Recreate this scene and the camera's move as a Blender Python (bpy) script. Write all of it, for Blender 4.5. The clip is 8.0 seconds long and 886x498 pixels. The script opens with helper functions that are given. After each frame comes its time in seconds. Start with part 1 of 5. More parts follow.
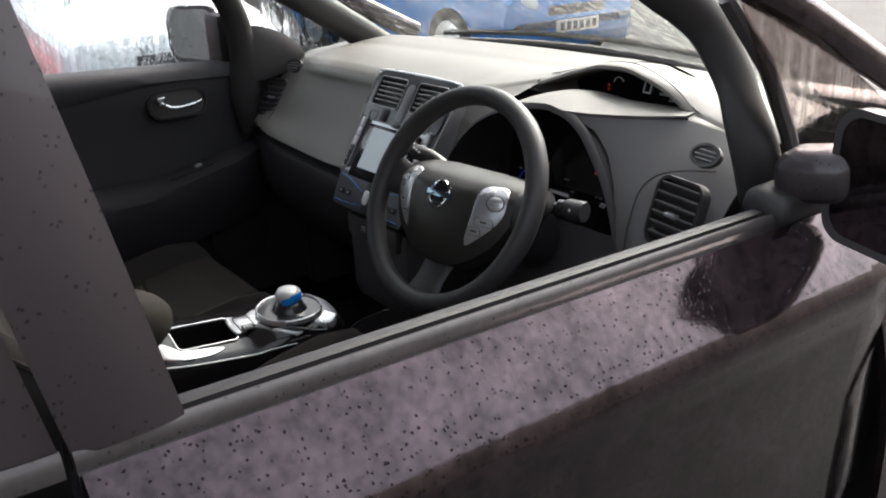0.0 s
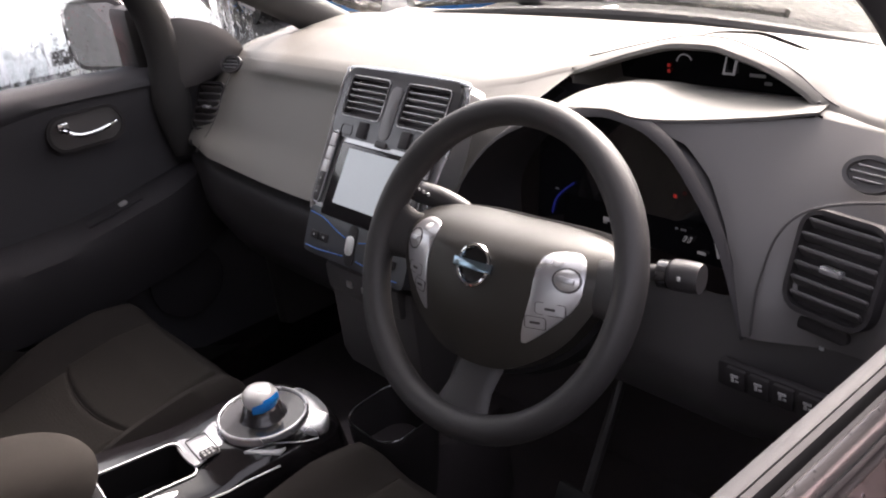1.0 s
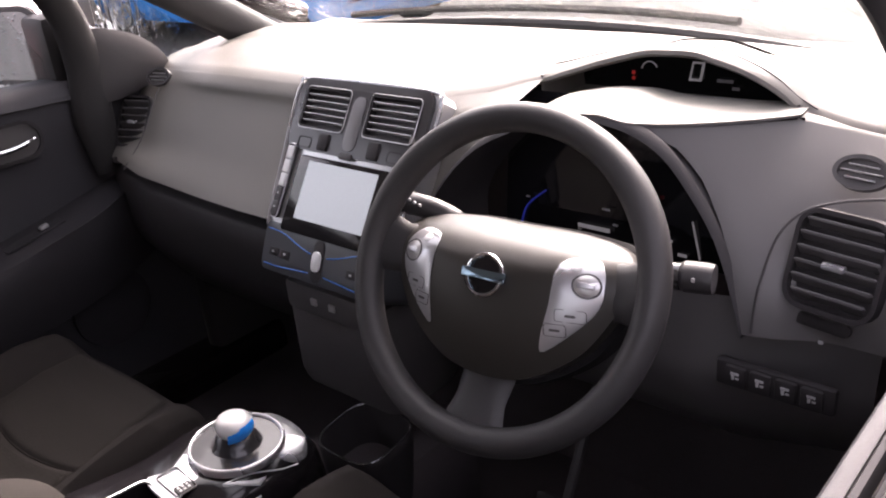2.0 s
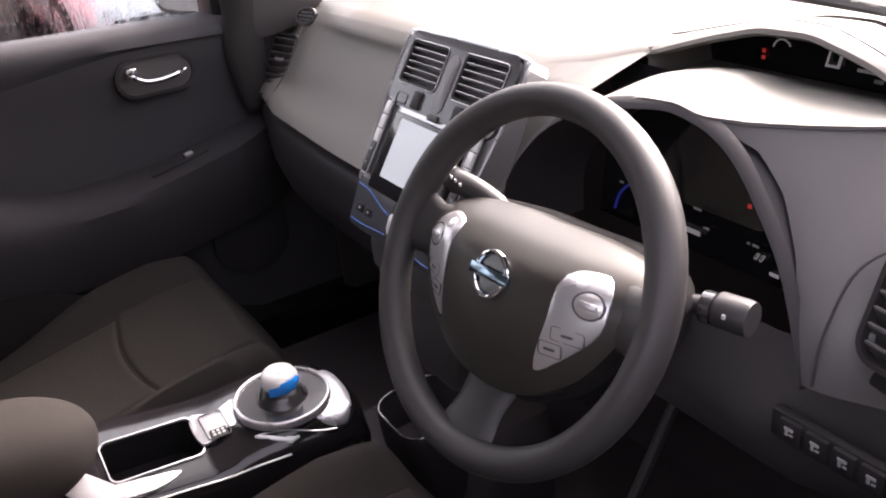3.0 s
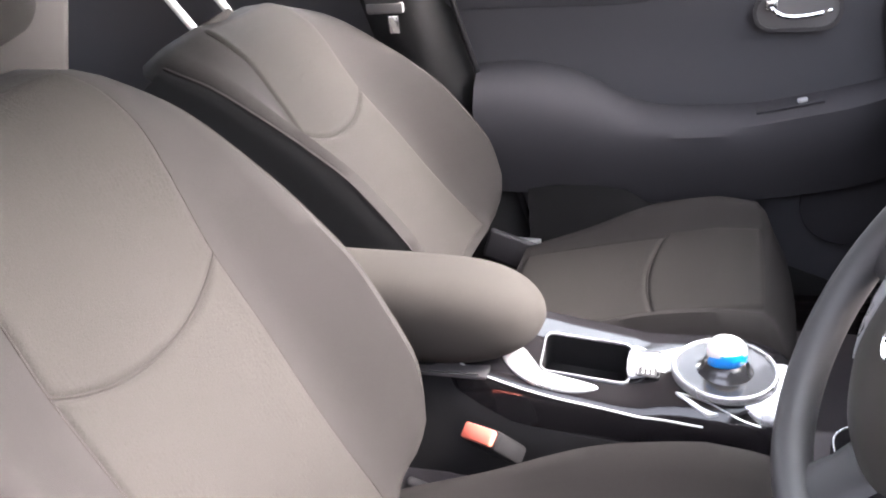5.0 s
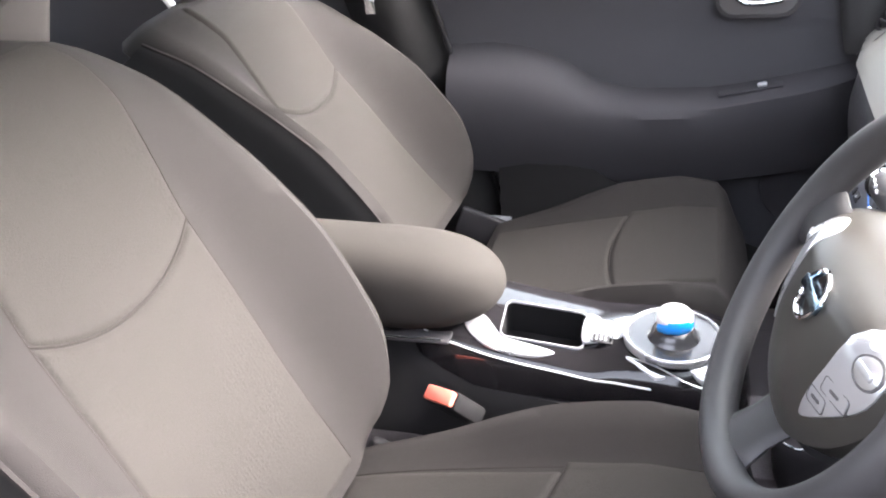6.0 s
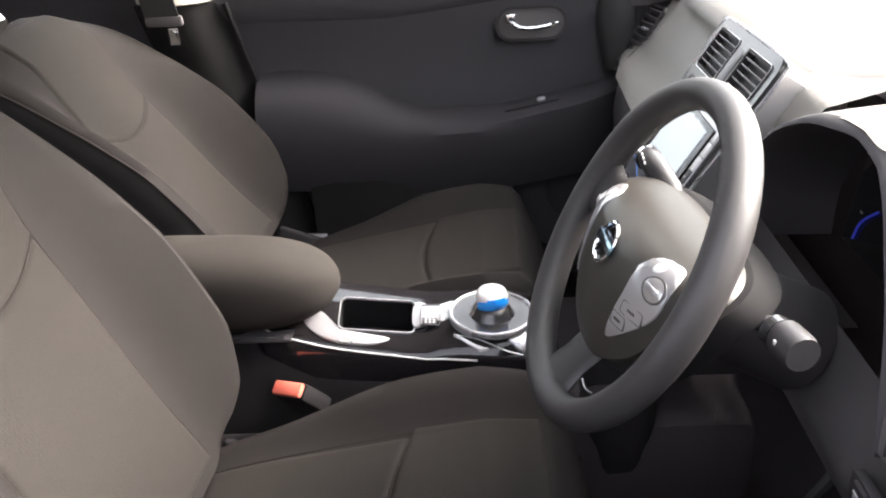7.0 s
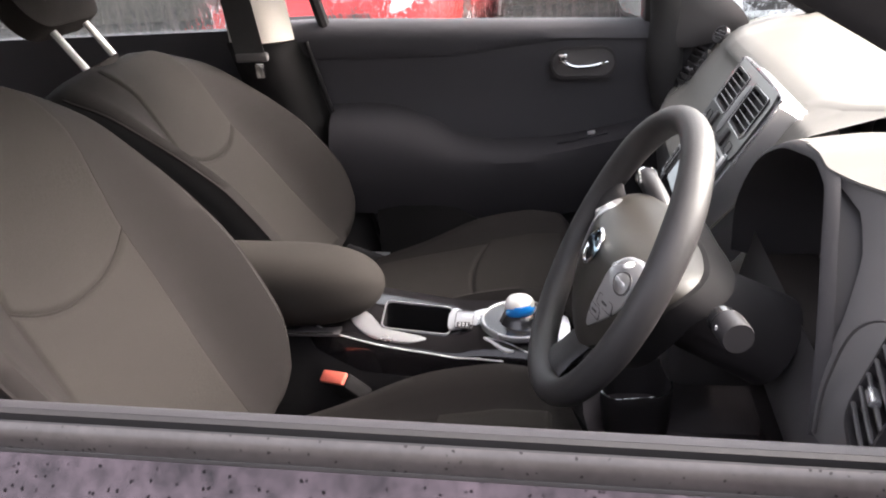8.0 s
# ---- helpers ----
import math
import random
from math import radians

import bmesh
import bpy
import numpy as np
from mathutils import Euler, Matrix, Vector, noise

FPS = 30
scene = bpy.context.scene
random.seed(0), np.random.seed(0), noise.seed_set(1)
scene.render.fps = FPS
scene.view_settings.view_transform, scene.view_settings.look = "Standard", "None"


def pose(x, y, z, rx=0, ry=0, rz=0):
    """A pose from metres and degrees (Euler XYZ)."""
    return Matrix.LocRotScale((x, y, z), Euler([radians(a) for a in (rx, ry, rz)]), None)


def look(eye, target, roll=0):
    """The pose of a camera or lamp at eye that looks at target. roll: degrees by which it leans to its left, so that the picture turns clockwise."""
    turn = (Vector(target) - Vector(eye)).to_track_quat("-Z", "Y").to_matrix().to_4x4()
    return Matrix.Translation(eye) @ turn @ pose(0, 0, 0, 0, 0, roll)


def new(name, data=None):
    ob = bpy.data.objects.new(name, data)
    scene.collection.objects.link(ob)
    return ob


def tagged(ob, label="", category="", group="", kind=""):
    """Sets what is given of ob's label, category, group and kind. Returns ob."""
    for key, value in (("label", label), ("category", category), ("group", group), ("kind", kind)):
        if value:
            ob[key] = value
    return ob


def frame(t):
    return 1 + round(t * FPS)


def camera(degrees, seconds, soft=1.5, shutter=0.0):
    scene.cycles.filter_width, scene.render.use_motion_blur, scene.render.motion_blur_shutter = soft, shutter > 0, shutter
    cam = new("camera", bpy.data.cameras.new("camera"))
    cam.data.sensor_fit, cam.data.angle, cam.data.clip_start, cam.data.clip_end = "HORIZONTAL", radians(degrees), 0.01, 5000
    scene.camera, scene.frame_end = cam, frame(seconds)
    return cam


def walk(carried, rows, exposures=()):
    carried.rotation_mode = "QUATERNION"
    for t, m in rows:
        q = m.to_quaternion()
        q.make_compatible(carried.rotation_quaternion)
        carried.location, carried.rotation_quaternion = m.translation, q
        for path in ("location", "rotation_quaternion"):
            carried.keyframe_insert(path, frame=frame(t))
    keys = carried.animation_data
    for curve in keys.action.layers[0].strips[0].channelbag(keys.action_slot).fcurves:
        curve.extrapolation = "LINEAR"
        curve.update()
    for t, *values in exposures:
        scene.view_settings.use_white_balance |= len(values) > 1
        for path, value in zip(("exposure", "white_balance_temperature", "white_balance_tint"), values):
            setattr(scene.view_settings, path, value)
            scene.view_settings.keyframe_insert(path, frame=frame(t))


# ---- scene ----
cam = camera(54.8, 8.0, soft=2.0)
PATH = [
    (0, (1.399, -0.719, 1.369), (-0.12, 0.366, 0.651), -2.6),
    (0.5, (1.111, -0.578, 1.35), (-0.331, 0.542, 0.533), -5.5),
    (1, (0.976, -0.502, 1.354), (-0.457, 0.628, 0.537), -7.3),
    (1.2, (0.926, -0.519, 1.357), (-0.422, 0.71, 0.536), -7.3),
    (2.3, (0.867, -0.584, 1.349), (-0.376, 0.754, 0.534), -5.8),
    (2.5, (0.881, -0.544, 1.345), (-0.432, 0.718, 0.519), -6.4),
    (3, (0.942, -0.356, 1.344), (-0.617, 0.526, 0.454), -6.1),
    (3.5, (0.934, -0.278, 1.338), (-0.803, 0.13, 0.435), -4.9),
    (4, (0.853, -0.233, 1.314), (-0.934, -0.281, 0.417), -4.5),
    (4.5, (0.897, -0.174, 1.33), (-0.82, -0.679, 0.438), -6.9),
    (4.7, (0.923, -0.147, 1.338), (-0.769, -0.752, 0.459), -7.1),
    (5.8, (0.988, -0.075, 1.34), (-0.684, -0.665, 0.414), -5.7),
    (6, (0.998, -0.071, 1.343), (-0.68, -0.646, 0.417), -5.6),
    (6.5, (1.035, -0.05, 1.336), (-0.718, -0.34, 0.418), -2.7),
    (7, (1.131, -0.1, 1.345), (-0.663, -0.206, 0.468), -3.3),
    (7.5, (1.214, -0.103, 1.363), (-0.622, -0.22, 0.577), -3.1),
    (8, (1.276, 0.001, 1.36), (-0.539, -0.316, 0.58), -3.9),
]
EXPOSURES = [
    (0.0, 1.72, 6550, 11), (1.0, 2.36, 6950, 22), (2.5, 2.66, 6950, 28), (3.5, 3.00, 7000, 24), (4.0, 3.24, 6750, 20), (4.5, 4.38, 6450, 18),
    (6.0, 4.55, 6400, 14), (6.5, 4.10, 6600, 13), (7.0, 3.46, 6800, 15), (7.5, 2.96, 6850, 14), (8.0, 2.92, 6800, 17),
]
walk(cam, [(t, look(eye, target, roll)) for t, eye, target, roll in PATH], EXPOSURES)

# ---- daylight: an overcast, wet day ----
world = bpy.data.worlds.new("sky")
scene.world = world
world.use_nodes = True
wn = world.node_tree.nodes
sky = wn.new("ShaderNodeTexSky")
sky.sky_type, sky.sun_disc = "NISHITA", False
sky.sun_elevation, sky.sun_rotation = radians(36), radians(-17)
sky.dust_density, sky.air_density = 6.0, 1.0
wn["Background"].inputs["Strength"].default_value = 0.15
grey = wn.new("ShaderNodeHueSaturation")
grey.inputs["Saturation"].default_value = 0.35
world.node_tree.links.new(sky.outputs[0], grey.inputs["Color"])
world.node_tree.links.new(grey.outputs[0], wn["Background"].inputs["Color"])
sun_data = bpy.data.lights.new("sun", "SUN")
sun_data.energy, sun_data.angle, sun_data.color = 1.0, radians(26), (1.0, 0.96, 0.90)
sun = new("sun", sun_data)
sun.matrix_basis = look((-0.88, 2.87, 2.18), (0, 0, 0))


# ---- materials ----
def material(name, color, rough=0.6, metal=0.0, vary=0.12, grain=400.0, bump=0.15, stain=6.0, coat=0.0, spread=0.08, depth=0.0006):
    """A surface with fine grain, a slow change of tone and fine relief, at real size."""
    m = bpy.data.materials.new(name)
    m.use_nodes = True
    n, l = m.node_tree.nodes, m.node_tree.links
    b = n["Principled BSDF"]
    b.inputs["Metallic"].default_value = metal
    b.inputs["Coat Weight"].default_value = coat
    b.inputs["Coat Roughness"].default_value = 0.06
    co = n.new("ShaderNodeTexCoord")
    fine, slow = n.new("ShaderNodeTexNoise"), n.new("ShaderNodeTexNoise")
    fine.inputs["Scale"].default_value, slow.inputs["Scale"].default_value = grain, stain
    fine.inputs["Detail"].default_value, slow.inputs["Detail"].default_value = 3.0, 4.0
    for tex in (fine, slow):
        l.new(co.outputs["Object"], tex.inputs["Vector"])
    mix = n.new("ShaderNodeMix")
    mix.data_type = "RGBA"
    dark = [c * (1 - vary) for c in color]
    light = [min(1.0, c * (1 + vary)) for c in color]
    mix.inputs["A"].default_value, mix.inputs["B"].default_value = (*dark, 1), (*light, 1)
    avg = n.new("ShaderNodeMath")
    avg.operation = "MULTIPLY_ADD"
    avg.inputs[1].default_value = 0.5
    half = n.new("ShaderNodeMath")
    half.operation = "MULTIPLY"
    half.inputs[1].default_value = 0.5
    l.new(slow.outputs["Fac"], half.inputs[0])
    l.new(fine.outputs["Fac"], avg.inputs[0])
    l.new(half.outputs[0], avg.inputs[2])
    l.new(avg.outputs[0], mix.inputs["Factor"])
    l.new(mix.outputs["Result"], b.inputs["Base Color"])
    rr = n.new("ShaderNodeMapRange")
    rr.inputs["To Min"].default_value, rr.inputs["To Max"].default_value = max(0.0, rough - spread), min(1.0, rough + spread)
    l.new(slow.outputs["Fac"], rr.inputs["Value"])
    l.new(rr.outputs[0], b.inputs["Roughness"])
    if bump:
        bp = n.new("ShaderNodeBump")
        bp.inputs["Strength"].default_value, bp.inputs["Distance"].default_value = bump, depth
        l.new(fine.outputs["Fac"], bp.inputs["Height"])
        l.new(bp.outputs[0], b.inputs["Normal"])
    return m


def glowing(name, color, strength):
    m = material(name, color, 0.4, bump=0)
    b = m.node_tree.nodes["Principled BSDF"]
    b.inputs["Emission Color"].default_value, b.inputs["Emission Strength"].default_value = (*color, 1), strength
    return m


def drops(m, scale, size, height):
    """Rain beads on a surface: voronoi cells, of which some carry a bead."""
    n, l = m.node_tree.nodes, m.node_tree.links
    b = n["Principled BSDF"]
    co = n.new("ShaderNodeTexCoord")
    vor = n.new("ShaderNodeTexVoronoi")
    vor.inputs["Scale"].default_value = scale
    wob, shift, add = n.new("ShaderNodeTexNoise"), n.new("ShaderNodeVectorMath"), n.new("ShaderNodeVectorMath")
    wob.inputs["Scale"].default_value = scale * 0.9
    shift.operation, shift.inputs[3].default_value = "SCALE", 0.7 / scale
    l.new(co.outputs["Object"], wob.inputs["Vector"])
    l.new(wob.outputs["Color"], shift.inputs[0])
    l.new(co.outputs["Object"], add.inputs[0])
    l.new(shift.outputs[0], add.inputs[1])
    l.new(add.outputs[0], vor.inputs["Vector"])
    ramp = n.new("ShaderNodeMapRange")
    ramp.inputs["From Min"].default_value, ramp.inputs["From Max"].default_value = size, size * 0.45
    l.new(vor.outputs["Distance"], ramp.inputs["Value"])
    sep = n.new("ShaderNodeSeparateColor")
    l.new(vor.outputs["Color"], sep.inputs[0])
    some = n.new("ShaderNodeMath")
    some.operation, some.inputs[1].default_value = "GREATER_THAN", 0.55
    l.new(sep.outputs[0], some.inputs[0])
    both = n.new("ShaderNodeMath")
    both.operation = "MULTIPLY"
    l.new(ramp.outputs[0], both.inputs[0])
    l.new(some.outputs[0], both.inputs[1])
    bp = n.new("ShaderNodeBump")
    bp.inputs["Strength"].default_value, bp.inputs["Distance"].default_value = 1.0, height
    l.new(both.outputs[0], bp.inputs["Height"])
    # a thin uneven film of water between the beads
    film, fb = n.new("ShaderNodeTexNoise"), n.new("ShaderNodeBump")
    film.inputs["Scale"].default_value, film.inputs["Detail"].default_value = 17.0, 6.0
    l.new(co.outputs["Object"], film.inputs["Vector"])
    fb.inputs["Strength"].default_value, fb.inputs["Distance"].default_value = 1.0, 0.0006
    l.new(film.outputs["Fac"], fb.inputs["Height"])
    l.new(fb.outputs[0], bp.inputs["Normal"])
    l.new(bp.outputs[0], b.inputs["Normal"])
    l.new(bp.outputs[0], b.inputs["Coat Normal"])
    # beads darken the paint under them
    base = b.inputs["Base Color"].links[0].from_socket
    deep = n.new("ShaderNodeMix")
    deep.data_type = "RGBA"
    deep.inputs["B"].default_value = (0.008, 0.006, 0.007, 1)
    l.new(both.outputs[0], deep.inputs["Factor"])
    l.new(base, deep.inputs["A"])
    l.new(deep.outputs["Result"], b.inputs["Base Color"])
    lower = n.new("ShaderNodeMapRange")
    lower.inputs["To Min"].default_value, lower.inputs["To Max"].default_value = 0.6, 0.1
    l.new(both.outputs[0], lower.inputs["Value"])
    l.new(lower.outputs[0], b.inputs["Coat Weight"])
    return both


def glass(name, tint=(1, 1, 1), wet=0.0):
    m = bpy.data.materials.new(name)
    m.use_nodes = True
    n, l = m.node_tree.nodes, m.node_tree.links
    out = n["Material Output"]
    n.remove(n["Principled BSDF"])
    clear, shine, mix, face = n.new("ShaderNodeBsdfTransparent"), n.new("ShaderNodeBsdfGlossy"), n.new("ShaderNodeMixShader"), n.new("ShaderNodeLayerWeight")
    clear.inputs[0].default_value = (*tint, 1)
    shine.inputs["Roughness"].default_value = 0.02
    steep, sheen = n.new("ShaderNodeMath"), n.new("ShaderNodeMath")
    steep.operation, steep.inputs[1].default_value = "POWER", 5.0
    sheen.operation, sheen.inputs[1].default_value, sheen.inputs[2].default_value = "MULTIPLY_ADD", 0.6, 0.03
    l.new(face.outputs["Facing"], steep.inputs[0])
    l.new(steep.outputs[0], sheen.inputs[0])
    l.new(sheen.outputs[0], mix.inputs[0])
    l.new(clear.outputs[0], mix.inputs[1])
    l.new(shine.outputs[0], mix.inputs[2])
    last = mix
    if wet:
        # beads and runs of rain: small lenses of refracting water among clear glass
        co, mp = n.new("ShaderNodeTexCoord"), n.new("ShaderNodeMapping")
        mp.inputs["Scale"].default_value = (1, 1, 0.55)
        l.new(co.outputs["Object"], mp.inputs["Vector"])
        vor = n.new("ShaderNodeTexVoronoi")
        vor.inputs["Scale"].default_value = 130.0
        l.new(mp.outputs[0], vor.inputs["Vector"])
        noi = n.new("ShaderNodeTexNoise")
        noi.inputs["Scale"].default_value, noi.inputs["Detail"].default_value = 60.0, 3.0
        mp2 = n.new("ShaderNodeMapping")
        mp2.inputs["Scale"].default_value = (1, 1, 0.08)
        l.new(co.outputs["Object"], mp2.inputs["Vector"])
        l.new(mp2.outputs[0], noi.inputs["Vector"])
        r1 = n.new("ShaderNodeMapRange")
        r1.inputs["From Min"].default_value, r1.inputs["From Max"].default_value = 0.5, 0.1
        l.new(vor.outputs["Distance"], r1.inputs["Value"])
        r2 = n.new("ShaderNodeMapRange")
        r2.inputs["From Min"].default_value, r2.inputs["From Max"].default_value = 0.50, 0.62
        l.new(noi.outputs["Fac"], r2.inputs["Value"])
        high = n.new("ShaderNodeMath")
        high.operation = "MAXIMUM"
        l.new(r1.outputs[0], high.inputs[0])
        l.new(r2.outputs[0], high.inputs[1])
        bp = n.new("ShaderNodeBump")
        bp.inputs["Strength"].default_value, bp.inputs["Distance"].default_value = 1.0, 0.0010
        l.new(high.outputs[0], bp.inputs["Height"])
        water = n.new("ShaderNodeBsdfRefraction")
        water.inputs["IOR"].default_value, water.inputs["Roughness"].default_value = 1.07, 0.03
        l.new(bp.outputs[0], water.inputs["Normal"])
        part_wet = n.new("ShaderNodeMath")
        part_wet.operation, part_wet.inputs[1].default_value = "MULTIPLY", wet
        l.new(high.outputs[0], part_wet.inputs[0])
        mix2 = n.new("ShaderNodeMixShader")
        l.new(part_wet.outputs[0], mix2.inputs[0])
        l.new(mix.outputs[0], mix2.inputs[1])
        l.new(water.outputs[0], mix2.inputs[2])
        last = mix2
    l.new(last.outputs[0], out.inputs["Surface"])
    return m


def knitted(m, scale, height):
    """Small raised knots in patches, as in a knitted cloth."""
    n, l = m.node_tree.nodes, m.node_tree.links
    b = n["Principled BSDF"]
    co, dots, patch, part_of, bp = n.new("ShaderNodeTexCoord"), n.new("ShaderNodeTexVoronoi"), n.new("ShaderNodeTexNoise"), n.new("ShaderNodeMapRange"), n.new("ShaderNodeBump")
    dots.inputs["Scale"].default_value, dots.inputs["Randomness"].default_value = scale, 0.55
    patch.inputs["Scale"].default_value = 9.0
    part_of.inputs["From Min"].default_value, part_of.inputs["From Max"].default_value = 0.42, 0.62
    l.new(co.outputs["Object"], dots.inputs["Vector"])
    l.new(co.outputs["Object"], patch.inputs["Vector"])
    l.new(patch.outputs["Fac"], part_of.inputs["Value"])
    mul = n.new("ShaderNodeMath")
    mul.operation = "MULTIPLY"
    l.new(dots.outputs["Distance"], mul.inputs[0])
    l.new(part_of.outputs[0], mul.inputs[1])
    bp.inputs["Strength"].default_value, bp.inputs["Distance"].default_value = 0.8, height
    l.new(mul.outputs[0], bp.inputs["Height"])
    l.new(b.inputs["Normal"].links[0].from_socket, bp.inputs["Normal"])
    l.new(bp.outputs[0], b.inputs["Normal"])


M = {}
M["dash"] = material("soft_dash_plastic", (0.172, 0.161, 0.146), 0.48, grain=900, bump=0.35, vary=0.06, depth=0.0005)
# dash plastic again, with the shade beside the hood put into its colour
M["panel"] = material("shaded_dash_plastic", (0.118, 0.112, 0.112), 0.45, grain=900, bump=0.35, vary=0.08, depth=0.0005)
M["dash_dark"] = material("dark_dash_plastic", (0.058, 0.054, 0.055), 0.5, grain=900, bump=0.3)
M["black"] = material("black_plastic", (0.075, 0.070, 0.072), 0.45, grain=700, bump=0.2)
M["gloss_black"] = material("gloss_black_trim", (0.010, 0.009, 0.010), 0.12, bump=0, coat=0.1, spread=0.03)
M["silver"] = material("satin_silver_paint", (0.55, 0.55, 0.57), 0.28, metal=0.75, vary=0.04, grain=1500, bump=0.05)
M["chrome"] = material("chrome", (0.80, 0.81, 0.83), 0.06, metal=1.0, vary=0.02, bump=0, spread=0.03)
M["stack"] = material("grey_stack_paint", (0.62, 0.615, 0.62), 0.30, metal=0.8, grain=1200, bump=0.1, vary=0.05, coat=0.4)
# pale base colour with a faint glow of its own
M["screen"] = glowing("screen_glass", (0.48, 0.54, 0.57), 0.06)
M["slat"] = material("satin_vent_slat", (0.085, 0.080, 0.082), 0.35, grain=900, bump=0.1)
M["white_button"] = material("white_button", (0.72, 0.72, 0.72), 0.35, bump=0, vary=0.03)
M["leather"] = material("wheel_leather", (0.034, 0.032, 0.033), 0.50, grain=1100, bump=0.5, vary=0.10, depth=0.0004)
M["pad"] = material("wheel_pad_plastic", (0.031, 0.028, 0.0245), 0.38, grain=1400, bump=0.2, vary=0.06)
M["fabric"] = material("bolster_cloth", (0.0170, 0.0148, 0.0144), 0.92, grain=900, bump=0.5, vary=0.30, stain=7, depth=0.0007)
M["insert"] = material("insert_cloth", (0.0218, 0.0192, 0.0178), 0.92, grain=650, bump=0.7, vary=0.34, stain=6, depth=0.0008)
M["lid"] = material("lid_cloth", (0.0250, 0.0220, 0.0200), 0.92, grain=900, bump=0.5, vary=0.25, stain=9, depth=0.0006)
knitted(M["insert"], 190.0, 0.0006)
M["side_cloth"] = material("seat_side_vinyl", (0.009, 0.0082, 0.0085), 0.9, grain=900, bump=0.3)
M["door"] = material("door_trim_plastic", (0.047, 0.0455, 0.051), 0.55, grain=1000, bump=0.4, vary=0.10)
M["door_cloth"] = material("door_cloth", (0.034, 0.032, 0.036), 0.9, grain=1500, bump=0.6, vary=0.2)
M["carpet"] = material("car_carpet", (0.105, 0.092, 0.096), 0.95, grain=600, bump=1.0, vary=0.4, depth=0.003)
M["headliner"] = material("headliner_cloth", (0.70, 0.67, 0.64), 0.95, grain=900, bump=0.4)
M["pillar"] = material("pillar_trim", (0.34, 0.31, 0.28), 0.6, grain=800, bump=0.2)
M["rubber"] = material("window_rubber", (0.026, 0.025, 0.026), 0.55, grain=300, bump=0.2)
M["belt_trim"] = material("belt_strip_satin", (0.080, 0.073, 0.073), 0.45, metal=0.3, vary=0.5, grain=110, bump=0.1, stain=25)
M["paint"] = material("plum_metallic_paint", (0.070, 0.051, 0.057), 0.14, metal=0.9, vary=0.75, grain=80, bump=0.0, stain=16, coat=0.5)
M["paint"].node_tree.nodes["Principled BSDF"].inputs["Coat Roughness"].default_value = 0.04
# mottled sky reflections of the wet door, put into the paint's base colour
pt = M["paint"].node_tree
sky_mottle = pt.nodes.new("ShaderNodeMapRange")
sky_mottle.inputs["From Min"].default_value, sky_mottle.inputs["From Max"].default_value = 0.32, 0.68
tone = next(k for k in pt.nodes if k.type == "MIX")
pt.links.new(tone.inputs["Factor"].links[0].from_socket, sky_mottle.inputs["Value"])
pt.links.new(sky_mottle.outputs[0], tone.inputs["Factor"])
# plum paint of frames and mirror foot, their paler light put into the colour
M["lit_plum"] = material("lit_plum_paint", (0.052, 0.043, 0.047), 0.42, metal=0.25, vary=0.12, grain=90, bump=0.1)
drops(M["paint"], 170.0, 0.34, 0.00015)
drops(M["lit_plum"], 150.0, 0.28, 0.00012)
drops(M["belt_trim"], 150.0, 0.26, 0.00012)
M["belt"] = material("seat_belt_webbing", (0.022, 0.021, 0.022), 0.8, grain=2000, bump=0.5)
M["red"] = material("buckle_red", (0.78, 0.17, 0.12), 0.4, bump=0)
M["blue"] = material("blue_gloss", (0.004, 0.26, 0.80), 0.15, bump=0, coat=1.0)
M["blue_line"] = material("blue_line", (0.03, 0.16, 0.55), 0.3, bump=0)
M["display"] = material("display_glass", (0.010, 0.010, 0.012), 0.06, bump=0, coat=0.5)
M["digits"] = glowing("display_digits", (0.45, 0.46, 0.48), 0.03)
M["red_lamp"] = glowing("warning_lamp", (0.70, 0.05, 0.04), 0.03)
M["blue_lamp"] = glowing("blue_gauge", (0.04, 0.06, 0.6), 0.015)
M["print"] = material("white_print", (0.5, 0.5, 0.5), 0.5, bump=0)
M["glass"] = glass("window_glass", (0.90, 0.93, 0.92))
M["specked_glass"] = glass("rain_specked_glass", (0.90, 0.93, 0.92), wet=0.12)
# wet quarter pane; its brown-grey reflection is put into the tint
M["dim_glass"] = glass("reflection_tinted_glass", (0.55, 0.50, 0.49), wet=0.35)
M["wet_glass"] = glass("rainy_window_glass", (0.86, 0.90, 0.89), wet=0.8)
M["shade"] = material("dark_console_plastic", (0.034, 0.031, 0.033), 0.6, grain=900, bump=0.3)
M["blue_chrome"] = material("blue_tinted_chrome", (0.30, 0.42, 0.52), 0.18, metal=1.0, vary=0.05, bump=0)
M["gloss_grey"] = material("gloss_grey_trim", (0.10, 0.10, 0.105), 0.12, metal=0.7, bump=0, vary=0.05, coat=0.6)
M["heater"] = material("heater_panel_grey", (0.055, 0.057, 0.064), 0.4, bump=0.05, grain=900)
M["dish"] = material("satin_grey_dish", (0.045, 0.044, 0.047), 0.25, metal=0.4, bump=0, vary=0.05, coat=0.4)
M["pearl"] = material("pearl_knob", (0.70, 0.70, 0.69), 0.22, metal=0.2, bump=0, vary=0.04)
M["well"] = material("tray_lining", (0.008, 0.0072, 0.008), 0.9, grain=900, bump=0.3)
M["seam"] = material("seam_thread", (0.018, 0.015, 0.014), 1.0, grain=2500, bump=0.0)
M["dash"].node_tree.nodes["Principled BSDF"].inputs["Specular IOR Level"].default_value = 0.4
M["pad"].node_tree.nodes["Principled BSDF"].inputs["Specular IOR Level"].default_value = 0.35
